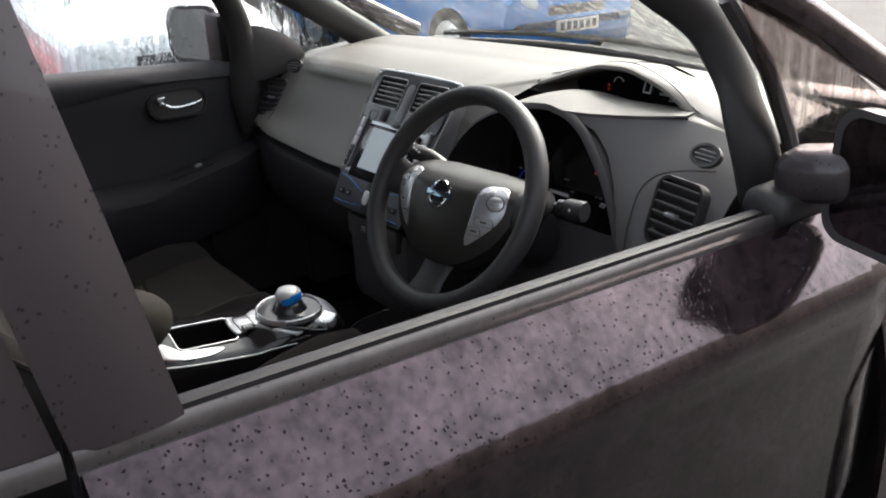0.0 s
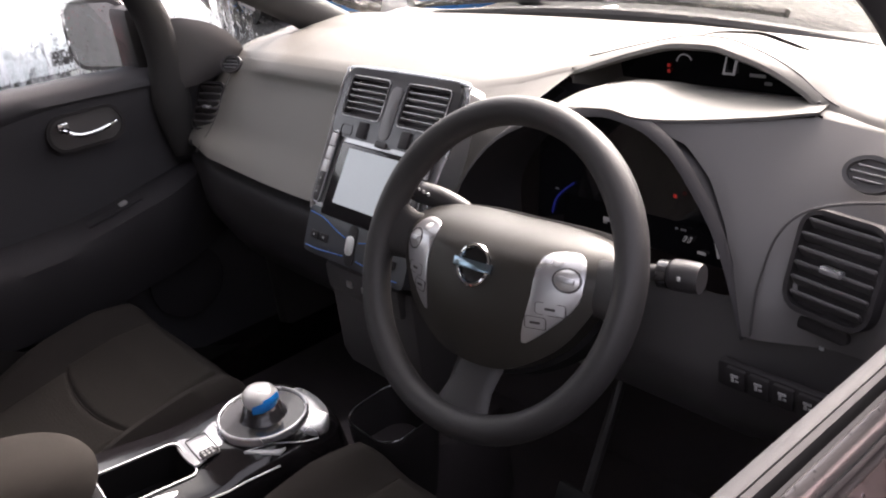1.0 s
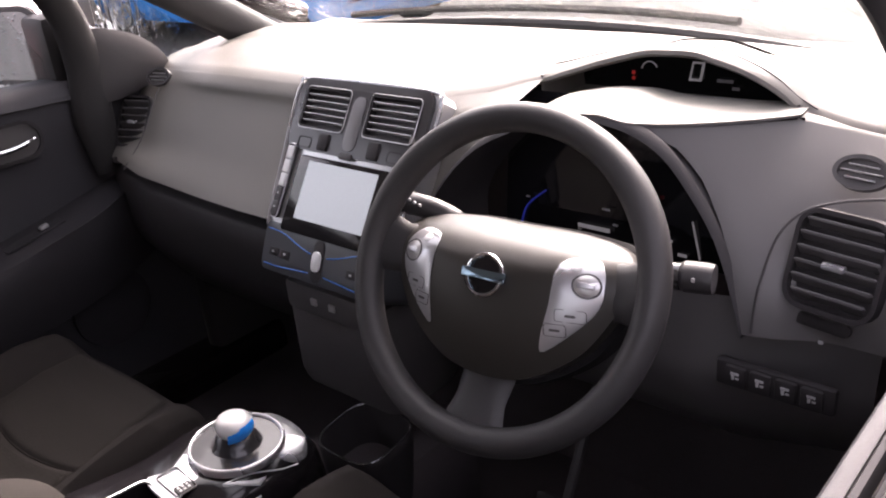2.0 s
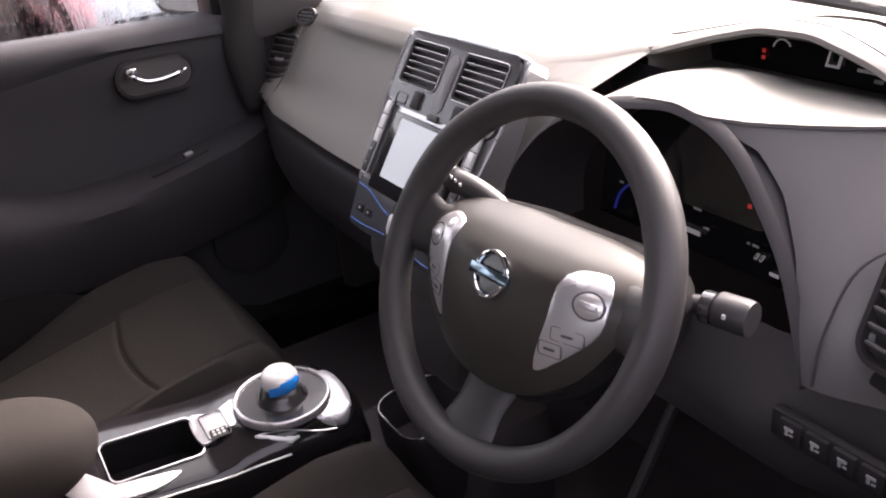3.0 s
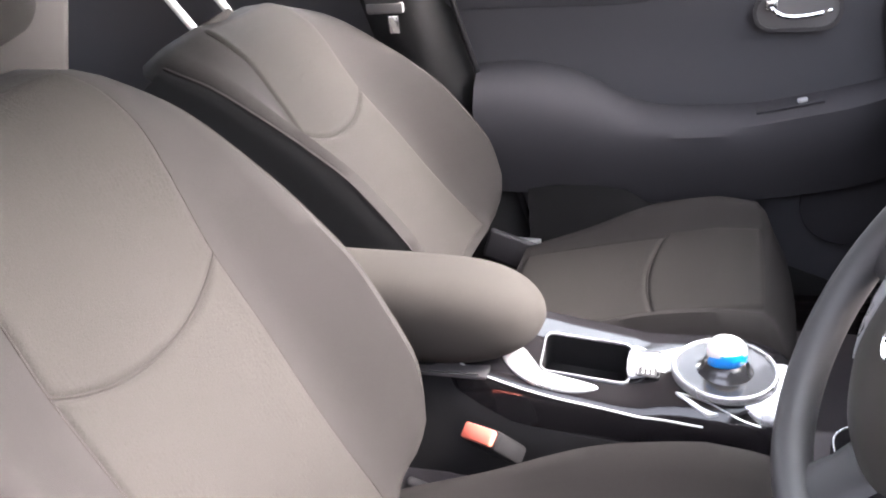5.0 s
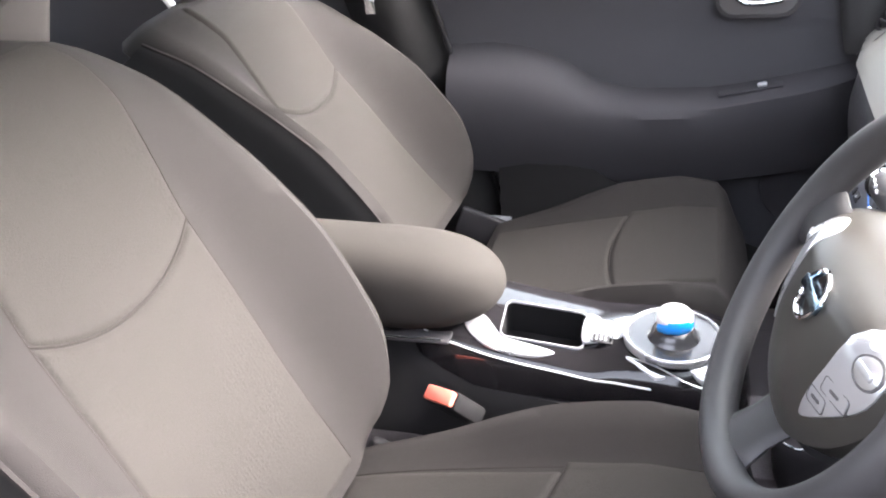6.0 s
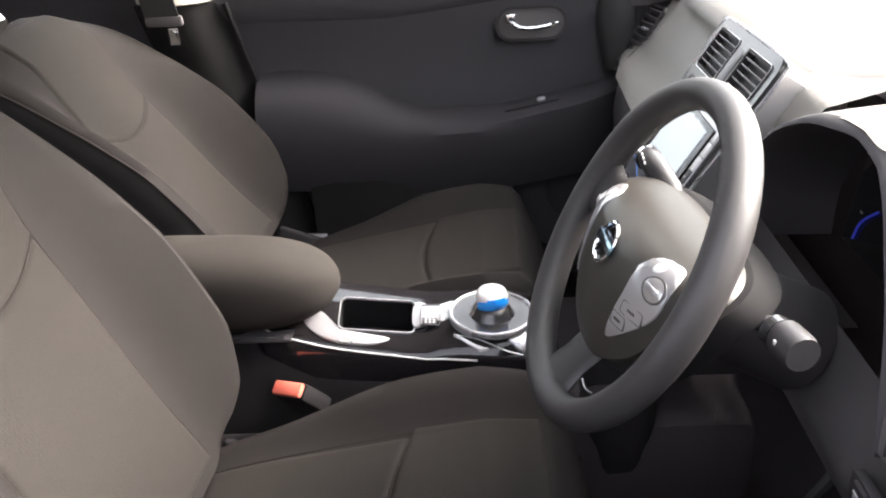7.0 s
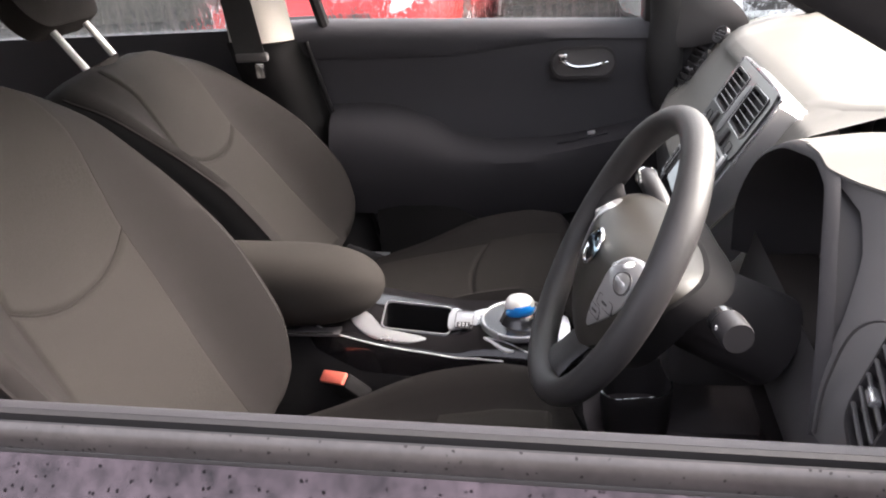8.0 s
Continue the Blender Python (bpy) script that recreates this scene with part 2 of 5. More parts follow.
for cloth in ("fabric", "insert", "lid", "seam", "carpet", "door_cloth"):
    M[cloth].node_tree.nodes["Principled BSDF"].inputs["Specular IOR Level"].default_value = 0.12
M["deep"] = material("matt_black_plastic", (0.050, 0.047, 0.050), 0.75, grain=900, bump=0.2)
for plain in ("shade", "side_cloth", "door", "well"):
    M[plain].node_tree.nodes["Principled BSDF"].inputs["Specular IOR Level"].default_value = 0.25
M["deep"].node_tree.nodes["Principled BSDF"].inputs["Specular IOR Level"].default_value = 0.25
M["satin_black"] = material("satin_black_trim", (0.032, 0.030, 0.032), 0.5, bump=0, coat=0.15)
M["divider"] = material("grey_satin_bar", (0.19, 0.185, 0.19), 0.4, metal=0.3, bump=0.05, grain=1200)
M["fascia"] = material("dark_satin_fascia", (0.055, 0.053, 0.055), 0.30, metal=0.4, bump=0.05, grain=1200, coat=0.6)
M["fascia"].node_tree.nodes["Principled BSDF"].inputs["Coat Roughness"].default_value = 0.2
M["mirror"] = material("mirror_glass", (0.72, 0.74, 0.76), 0.05, metal=1.0, bump=0, spread=0.03)
drops(M["mirror"], 110.0, 0.36, 0.0006)
M["asphalt"] = material("wet_asphalt", (0.026, 0.025, 0.026), 0.85, grain=140, bump=0.6, vary=0.3, stain=1.2, spread=0.1, depth=0.004)
M["blue_paint"] = material("blue_car_paint", (0.02, 0.20, 0.56), 0.25, bump=0, coat=1.0, vary=0.05)
M["white_paint"] = material("white_car_paint", (0.72, 0.75, 0.78), 0.25, bump=0, coat=1.0, vary=0.03)
M["red_paint"] = material("red_car_paint", (0.55, 0.022, 0.020), 0.25, bump=0, coat=1.0, vary=0.05)
M["tyre"] = material("tyre_rubber", (0.02, 0.02, 0.02), 0.8)
M["lamp_glass"] = material("headlamp_lens", (0.75, 0.77, 0.78), 0.10, bump=0, coat=1.0)
M["plate"] = material("plate_white", (0.62, 0.62, 0.60), 0.4, bump=0)
M["render_wall"] = material("grey_brown_render", (0.13, 0.12, 0.112), 0.9, grain=60, bump=0.6, vary=0.25, stain=1.5)
M["fence"] = material("fence_wood", (0.15, 0.138, 0.125), 0.8, grain=50, bump=0.6, vary=0.3)
M["car_glass"] = material("dark_car_glass", (0.02, 0.022, 0.025), 0.05, bump=0, coat=1.0)


# ---- mesh helpers ----
def carve(ob, bm):
    """Takes the solid bm out of the object's mesh."""
    me = bpy.data.meshes.new("carver")
    bmesh.ops.recalc_face_normals(bm, faces=bm.faces)
    bm.to_mesh(me)
    bm.free()
    tool = new("carver", me)
    mod = ob.modifiers.new("carve", "BOOLEAN")
    mod.operation, mod.object, mod.solver = "DIFFERENCE", tool, "EXACT"
    bpy.context.view_layer.update()
    done = bpy.data.meshes.new_from_object(ob.evaluated_get(bpy.context.evaluated_depsgraph_get()))
    ob.modifiers.remove(mod)
    ob.data = done
    bpy.data.objects.remove(tool)


def part(name, bm, mat, parent=None, label="", angle=35, normals=True):
    """Links a bmesh as one mesh object, under a thing or a part if one is given."""
    me = bpy.data.meshes.new(name)
    if normals:
        bmesh.ops.recalc_face_normals(bm, faces=bm.faces)
    bm.to_mesh(me)
    bm.free()
    me.materials.append(M[mat])
    for p in me.polygons:
        p.use_smooth = True
    me.set_sharp_from_angle(angle=radians(angle))
    ob = new(name, me)
    if parent:
        ob.parent = parent
        if parent.type == "EMPTY":
            ob.matrix_parent_inverse = parent.matrix_basis.inverted()
    return tagged(ob, label)


def shared(name, ob, m, parent):
    """Another object on the mesh of ob, placed by m."""
    o = new(name, ob.data)
    o.parent = parent
    if parent.type == "EMPTY":
        o.matrix_parent_inverse = parent.matrix_basis.inverted()
    o.matrix_basis = m
    return o


def thing(name, at, label, category, group="", kind=""):
    ob = new(name)
    ob.empty_display_size = 0.05
    ob.matrix_basis = Matrix.Translation(at)
    return tagged(ob, label, category, group, kind)


def box(c, s, bev=0.004, m=None, seg=2):
    bm = bmesh.new()
    bmesh.ops.create_cube(bm, size=1.0)
    for v in bm.verts:
        v.co = Vector((v.co.x * s[0], v.co.y * s[1], v.co.z * s[2]))
    if bev:
        bmesh.ops.bevel(bm, geom=bm.edges[:], offset=min(bev, min(s) * 0.45), segments=seg, affect="EDGES", profile=0.5)
    t = Matrix.Translation(c)
    bm.transform(t @ m if m else t)
    return bm


def loft(rings, closed=True, caps=True):
    bm = bmesh.new()
    rows = [[bm.verts.new(p) for p in r] for r in rings]
    n = len(rows[0])
    for a, b in zip(rows, rows[1:]):
        for i in range(n if closed else n - 1):
            j = (i + 1) % n
            bm.faces.new((a[i], a[j], b[j], b[i]))
    if caps and closed:
        bm.faces.new(rows[0])
        bm.faces.new(rows[-1])
    return bm


def sheet(fn, nu, nv, thick=0.0):
    """A sheet fn(u, v), u and v from 0 to 1; thick: metres that it is given behind its face."""
    bm = loft([[fn(i / nu, j / nv) for i in range(nu + 1)] for j in range(nv + 1)], closed=False)
    if thick:
        bmesh.ops.recalc_face_normals(bm, faces=bm.faces)
        bm.normal_update()
        bm.verts.ensure_lookup_table()
        vs = bm.verts[:]
        mid = sum((v.co for v in vs), Vector()) / len(vs)
        side = sum((v.normal for v in vs), Vector())
        sign = 1 if side.dot(mid - Vector((0.0, -0.3, 0.95))) > 0 else -1
        back = [bm.verts.new(v.co + v.normal * (sign * thick)) for v in vs]
        w = nu + 1
        g = lambda a, i, j: a[j * w + i]
        for j in range(nv):
            for i in range(nu):
                bm.faces.new((g(back, i, j), g(back, i, j + 1), g(back, i + 1, j + 1), g(back, i + 1, j)))
        for i in range(nu):
            for j in (0, nv):
                bm.faces.new((g(vs, i, j), g(vs, i + 1, j), g(back, i + 1, j), g(back, i, j)))
        for j in range(nv):
            for i in (0, nu):
                bm.faces.new((g(vs, i, j), g(vs, i, j + 1), g(back, i, j + 1), g(back, i, j)))
    return bm


def spline(pts, n, closed=False):
    """n points a span of a smooth curve through pts."""
    pts = [Vector(p) for p in pts]
    out, k = [], len(pts)
    for i in range(k if closed else k - 1):
        g = (lambda j: pts[j % k]) if closed else (lambda j: pts[max(0, min(k - 1, j))])
        a, b, c, d = g(i - 1), g(i), g(i + 1), g(i + 2)
        for s in range(n):
            t = s / n
            out.append(0.5 * ((2 * b) + (c - a) * t + (2 * a - 5 * b + 4 * c - d) * t * t + (3 * b - a - 3 * c + d) * t ** 3))
    if not closed:
        out.append(pts[-1])
    return out


def tube(pts, r, seg=10, closed=False):
    """A tube along pts; r: one radius, or one for each point."""
    pts = [Vector(p) for p in pts]
    k, rings, up = len(pts), [], None
    for i, p in enumerate(pts):
        a, b = (pts[i - 1], pts[(i + 1) % k]) if closed else (pts[max(0, i - 1)], pts[min(k - 1, i + 1)])
        t = (b - a).normalized()
        if up is None:
            up = t.orthogonal().normalized()
        up = (up - t * up.dot(t)).normalized()
        side = t.cross(up)
        rad = r[i] if isinstance(r, (list, tuple)) else r
        rings.append([p + (up * math.cos(q) + side * math.sin(q)) * rad for q in (2 * math.pi * s / seg for s in range(seg))])
    if closed:
        rings.append(rings[0])
        bm = loft(rings, caps=False)
        bmesh.ops.remove_doubles(bm, verts=bm.verts, dist=1e-6)
        return bm
    return loft(rings)


def dome(outline, depth, height, m=None, rings=5, power=2.2, edge=0.0):
    """A pad over a flat outline: sides of that depth below z = 0, a rounded edge and a swelling of that height above."""
    o = [Vector((p[0], p[1], 0)) for p in outline]
    c = sum(o, Vector()) / len(o)
    rows = [[Vector((p.x, p.y, -depth)) for p in o], [Vector((p.x, p.y, -edge)) for p in o]]
    for i in range(1, rings + 1):
        s = 1 - (i / (rings + 0.0)) ** 1.4 * 0.97
        rows.append([Vector((c.x + (p.x - c.x) * s, c.y + (p.y - c.y) * s, height * (1 - s ** power))) for p in o])
    bm = loft(rows)
    if m:
        bm.transform(m)
    return bm


def plate(outline, depth, m=None, bev=0.0):
    """A flat plate over an outline in x, y, its face at z = 0, of that depth below."""
    bm = loft([[Vector((p[0], p[1], -depth)) for p in outline], [Vector((p[0], p[1], 0)) for p in outline]])
    if bev:
        top = [e for e in bm.edges if all(abs(v.co.z) < 1e-7 for v in e.verts)]
        bmesh.ops.bevel(bm, geom=top, offset=bev, segments=2, affect="EDGES", profile=0.5)
    if m:
        bm.transform(m)
    return bm


def rounded(w, h, r, n=4):
    """A rounded rectangle's outline about 0."""
    r = min(r, w / 2 - 1e-4, h / 2 - 1e-4)
    out = []
    for cx, cy, a0 in ((w / 2 - r, h / 2 - r, 0), (r - w / 2, h / 2 - r, 90), (r - w / 2, r - h / 2, 180), (w / 2 - r, r - h / 2, 270)):
        for i in range(n + 1):
            a = radians(a0 + 90 * i / n)
            out.append((cx + r * math.cos(a), cy + r * math.sin(a)))
    return out


def ringplate(outer, inner, depth, m=None):
    """A frame between two outlines of as many points, its face at z = 0."""
    z = lambda o, d: [Vector((p[0], p[1], d)) for p in o]
    bm = loft([z(outer, -depth), z(outer, 0), z(inner, 0), z(inner, -depth), z(outer, -depth)], caps=False)
    bmesh.ops.remove_doubles(bm, verts=bm.verts, dist=1e-6)
    if m:
        bm.transform(m)
    return bm


def ellipse(rx, ry, n=40):
    return [(rx * math.cos(2 * math.pi * i / n), ry * math.sin(2 * math.pi * i / n)) for i in range(n)]


def join(*bms):
    """One bmesh out of several."""
    out = bmesh.new()
    for b in bms:
        me = bpy.data.meshes.new("joined")
        b.to_mesh(me)
        b.free()
        out.from_mesh(me)
        bpy.data.meshes.remove(me)
    return out


def lerp(x, xs, ys):
    return float(np.interp(x, xs, ys))


def curve(x, xs, ys):
    """A smooth monotone curve through the points, for rounded outlines."""
    if x <= xs[0] or x >= xs[-1]:
        return ys[0] if x <= xs[0] else ys[-1]
    k = next(i for i in range(len(xs) - 1) if x < xs[i + 1])
    d = [(ys[i + 1] - ys[i]) / (xs[i + 1] - xs[i]) for i in range(len(xs) - 1)]

    def slope(i):
        if i == 0 or i == len(xs) - 1:
            return d[min(i, len(d) - 1)]
        return 0.0 if d[i - 1] * d[i] <= 0 else 2 * d[i - 1] * d[i] / (d[i - 1] + d[i])

    h = xs[k + 1] - xs[k]
    t = (x - xs[k]) / h
    return (2 * t ** 3 - 3 * t * t + 1) * ys[k] + (t ** 3 - 2 * t * t + t) * h * slope(k) + (3 * t * t - 2 * t ** 3) * ys[k + 1] + (t ** 3 - t * t) * h * slope(k + 1)


def ease(x, a, b):
    t = max(0.0, min(1.0, (x - a) / (b - a)))
    return t * t * (3 - 2 * t)

# ---- the ground ----
tagged(part("ground", sheet(lambda u, v: Vector(((u - 0.5) * 1200, (v - 0.5) * 1200, 0)), 24, 24), "asphalt"), "wet grey asphalt of a parking yard", "ground", kind="structure")

# ---- the car's shell ----
car = thing("car_body", (0, -0.3, 0), "plum metallic hatchback body beaded with rain", "car body")


def roof_z(x, y):
    return 1.545 - 0.20 * (x / 0.62) ** 2 * 0.22 - 0.11 * ((y + 0.75) / 1.1) ** 2


part("roof", sheet(lambda u, v: Vector(((u - 0.5) * 1.20, 0.0 - 1.95 * v, roof_z((u - 0.5) * 1.2, -1.95 * v))), 20, 20, 0.02), "paint", car)
part("headliner", sheet(lambda u, v: Vector(((u - 0.5) * 1.16, -0.04 - 1.88 * v, roof_z((u - 0.5) * 1.16, -0.04 - 1.88 * v) - 0.045)), 16, 16, 0.008), "headliner", car, "pale woven headliner")
part("floor_pan", box((0, -0.6, 0.30), (1.44, 2.9, 0.05), 0.01), "carpet", car, "black carpet")
part("tunnel", box((0, -0.35, 0.43), (0.20, 1.3, 0.22), 0.04), "carpet", car)
part("firewall", sheet(lambda u, v: Vector(((u - 0.5) * 1.42, 0.50 + 0.12 * math.sin(v * 1.5), 0.32 + 0.55 * v)), 8, 8, 0.02), "carpet", car)
part("bonnet", sheet(lambda u, v: Vector(((u - 0.5) * (1.50 - 0.25 * v * v), 0.76 + 0.89 * v, 1.020 - 0.17 * v - 0.12 * v ** 3 - 0.10 * abs(2 * u - 1) ** 3)), 24, 18, 0.015), "paint", car)
part("cowl", box((0, 0.755, 1.02), (1.40, 0.10, 0.07), 0.02), "black", car, "black plastic cowl under the windscreen")
part("front_end", box((0, 1.62, 0.55), (1.62, 0.16, 0.62), 0.08), "paint", car)
for s in (-1, 1):
    part("front_wing", sheet(lambda u, v: Vector((s * (0.74 + 0.12 * math.sin(min(1, v * 1.6) * 1.5)), 0.50 + 1.16 * u, 0.99 - 0.10 * u - 0.70 * v)), 16, 12, 0.012), "paint", car)
    part("sill_beam", box((s * 0.74, -0.45, 0.33), (0.14, 1.9, 0.14), 0.03), "paint", car)
part("tailgate", sheet(lambda u, v: Vector(((u - 0.5) * 1.3, -2.05 + 0.10 * v, 0.40 + 0.65 * v)), 8, 6, 0.03), "door", car)
part("rear_window", sheet(lambda u, v: Vector(((u - 0.5) * 1.15, -2.0 + 0.12 * v, 1.05 + 0.34 * v)), 8, 6, 0.005), "glass", car, "clear rear window")


def screen(u, v):
    """The windscreen: u across, v up."""
    x = (u - 0.5) * 2
    w = 0.68 - 0.10 * v
    return Vector((x * w, 0.715 - 0.13 * x * x * (1 - 0.5 * v) - 0.70 * v, 1.078 + 0.42 * v - 0.025 * x * x))


part("windscreen", sheet(screen, 20, 16, 0.005), "specked_glass", car, "rain-specked laminated windscreen")
part("windscreen_seal", tube([screen(i / 24, 0.0) + Vector((0, 0.0, -0.004)) for i in range(25)], 0.016, 10), "rubber", car)
part("wiper", tube([screen(0.16 + 0.6 * i / 12, 0.03 + 0.02 * i / 12) + Vector((0, 0.012, 0.014)) for i in range(13)], 0.007, 6), "rubber", car, "black wiper blade lying along the glass")


def pillar(points, widths, mat, name, label="", flat=0.45, parent=None):
    pts = spline(points, 6)
    rings = []
    for i, p in enumerate(pts):
        t = (pts[min(i + 1, len(pts) - 1)] - pts[max(i - 1, 0)]).normalized()
        a = t.cross(Vector((1, 0, 0))).normalized()
        b = t.cross(a).normalized()
        w = lerp(i / (len(pts) - 1), np.linspace(0, 1, len(widths)), widths)
        rings.append([p + a * math.cos(q) * w + b * math.sin(q) * w * flat for q in (2 * math.pi * k / 14 for k in range(14))])
    return part(name, loft(rings), mat, parent or car, label)


for s in (-1, 1):
    # front pillar: dark trim inside, paint outside
    if s > 0:
        pillar([(0.705, 0.368, 0.95), (0.700, 0.336, 1.04), (0.688, 0.324, 1.09), (0.662, 0.318, 1.155), (0.636, 0.280, 1.228), (0.618, 0.190, 1.290), (0.610, 0.05, 1.372), (0.600, -0.13, 1.47)], [0.050, 0.046, 0.043, 0.038, 0.036, 0.036, 0.036, 0.036], "rubber", "front_pillar_trim", "black front pillar trim", 0.45)
    else:
        pillar([(-0.665, 0.600, 1.030), (-0.650, 0.470, 1.115), (-0.625, 0.27, 1.235), (-0.600, 0.06, 1.350), (-0.575, -0.12, 1.440)], [0.045, 0.040, 0.040, 0.040, 0.04], "rubber", "front_pillar_trim", "black front pillar trim", 0.6)
    part("kick_panel", box((s * 0.715, 0.54, 0.63), (0.05, 0.46, 0.62), 0.02), "dash_dark", car)
    pillar([(s * 0.730, 0.74, 1.065), (s * 0.715, 0.46, 1.200), (s * 0.695, 0.27, 1.290), (s * 0.640, -0.10, 1.470)], [0.028, 0.028, 0.030, 0.04], "paint", "front_pillar", "", 0.6)
    part("roof_rail", tube(spline([(s * 0.64, -0.10, 1.49), (s * 0.635, -0.7, 1.51), (s * 0.63, -1.4, 1.47), (s * 0.62, -1.9, 1.38)], 6), 0.035, 10), "paint", car)
    part("rear_pillar", box((s * 0.64, -1.90, 1.20), (0.06, 0.25, 0.45), 0.02), "door", car)
    part("rear_quarter", box((s * 0.715, -1.94, 0.68), (0.08, 0.30, 0.66), 0.03), "door", car)

# road wheels, outer panels and tail that close the shell
for s in (-1, 1):
    for y in (1.02, -1.66):
        wheel_tyre = part("road_wheel", loft([[Vector((s * x, y + r * math.cos(q), 0.315 + r * math.sin(q))) for q in (2 * math.pi * k / 36 for k in range(36))] for x, r in ((0.60, 0.20), (0.60, 0.295), (0.62, 0.315), (0.77, 0.315), (0.795, 0.295), (0.795, 0.21))]), "tyre", car)
        part("rim", dome(ellipse(0.205, 0.205, 30), 0.01, 0.018, pose(s * 0.797, y, 0.315, 0, s * 90, 0)), "silver", wheel_tyre)
    part("rear_wing", sheet(lambda u, v: Vector((s * (0.775 + 0.06 * math.sin(min(1, v * 1.6) * 1.5)), -2.10 + 0.42 * u, 1.03 - 0.72 * v)), 10, 12, 0.012), "paint", car)
    part("tail_lamp", dome(rounded(0.10, 0.34, 0.04), 0.02, 0.02, pose(s * 0.68, -2.115, 0.95, 90, 0, 0)), "red", car)
part("tail_panel", sheet(lambda u, v: Vector(((u - 0.5) * 1.50, -2.11 - 0.03 * math.sin(v * 3.1), 0.30 + 0.76 * v)), 10, 10, 0.015), "paint", car)
part("nose", loft([[Vector((x, y0 + dy - 0.16 * (x / 0.82) ** 2, z)) for x in np.linspace(-0.82, 0.82, 25)] for y0, dy, z in ((1.66, 0.0, 0.82), (1.74, 0.0, 0.72), (1.80, 0.0, 0.58), (1.80, 0.0, 0.40), (1.74, 0.0, 0.26))], closed=False), "paint", car, "", 60)

# ---- passenger side: centre pillar with its belt ----
pillar_far = thing("centre_pillar", (-0.70, -0.73, 0.35), "pale upper and dark lower pillar trim beside the seat", "pillar trim")


def pillar_sheet(u, v):
    """The pillar's face: u from rear to front, v up."""
    z = 0.36 + 0.68 * v
    y0 = -0.86 - 0.33 * (z - 1.03)
    y1 = -0.655 - 0.27 * (z - 1.03)
    return Vector((-0.70 - 0.05 * (2 * u - 1) ** 2 - 0.10 * max(0, z - 1.05), y0 + (y1 - y0) * u, z))


part("lower_trim", sheet(pillar_sheet, 12, 16, 0.03), "side_cloth", pillar_far)
part("upper_trim", sheet(lambda u, v: Vector((-0.685 - 0.045 * (2 * u - 1) ** 2 - 0.08 * v, -0.84 - 0.06 * v + (0.165 - 0.02 * v) * u, 1.045 + 0.43 * v)), 12, 14, 0.03), "pillar", pillar_far, "pale beige upper trim")
belt = thing("seat_belt", (-0.65, -0.74, 0.9), "black seat belt hanging in front of the pillar", "seat belt")
part("webbing", sheet(lambda u, v: Vector((-0.660 + 0.012 * v, -0.800 + 0.072 * u - 0.05 * v, 1.020 + 0.40 * v)), 3, 14, 0.002), "belt", belt)
part("guide", box((-0.664, -0.762, 1.018), (0.016, 0.080, 0.022), 0.006), "black", belt)
part("tongue", box((-0.652, -0.742, 0.988), (0.006, 0.022, 0.036), 0.003), "chrome", belt, "bright steel tongue")
tagged(part("rear_door_trim", sheet(lambda u, v: Vector((-0.735 - 0.02 * math.sin(v * 3), -1.75 + 1.00 * u, 0.36 + 0.71 * v)), 12, 10, 0.03), "door"), "dark rear door trim beyond the seat", "door trim", kind="structure")
wet = tagged(part("rear_side_window", sheet(lambda u, v: Vector((-0.745 + 0.12 * v * v, -1.75 + 0.93 * u, 1.06 + 0.40 * v)), 8, 8, 0.004), "wet_glass"), "rain-covered rear side window", "window", kind="structure")

# ---- passenger door ----
pd = thing("passenger_door", (-0.74, -0.2, 0.36), "charcoal trimmed front passenger door, closed", "car door")


def sill_z(y):
    return lerp(y, [-0.62, 0.22], [1.062, 1.030])


part("door_panel", sheet(lambda u, v: Vector((-0.735 - 0.010 * math.sin(v * 3.1) + 0.012 * ease(v, 0.75, 0.95), -0.70 + 1.08 * u, 0.38 + (sill_z(-0.70 + 1.08 * u) - 0.40) * v)), 40, 40, 0.05), "door", pd)
# the rolled top edge of the trim
rings = []
for i in range(31):
    y = -0.70 + 0.97 * i / 30
    z = sill_z(y)
    drop = lerp(y, [-0.60, -0.30, -0.06, 0.20], [0.088, 0.080, 0.046, 0.030])
    prof = [(-0.790, 0.0), (-0.755, 0.002), (-0.735, -0.003), (-0.722, -0.016), (-0.716, -0.035), (-0.718, -drop * 0.8), (-0.726, -drop), (-0.760, -drop)]
    rings.append([Vector((px, y, z + pz)) for px, pz in prof])
part("upper_trim", loft(rings), "door", pd, "soft dark upper trim rolled at the edge")
# armrest: a shelf that dips and rises to the front
ARM_Y = [-0.60, -0.52, -0.44, -0.36, -0.28, -0.20, -0.08, 0.04, 0.14, 0.24, 0.34]
ARM_Z = [0.858, 0.862, 0.852, 0.820, 0.776, 0.762, 0.764, 0.782, 0.804, 0.827, 0.845]
ARM_B = [0.742, 0.740, 0.734, 0.728, 0.726, 0.727, 0.732, 0.748, 0.768, 0.795, 0.820]
rings = []
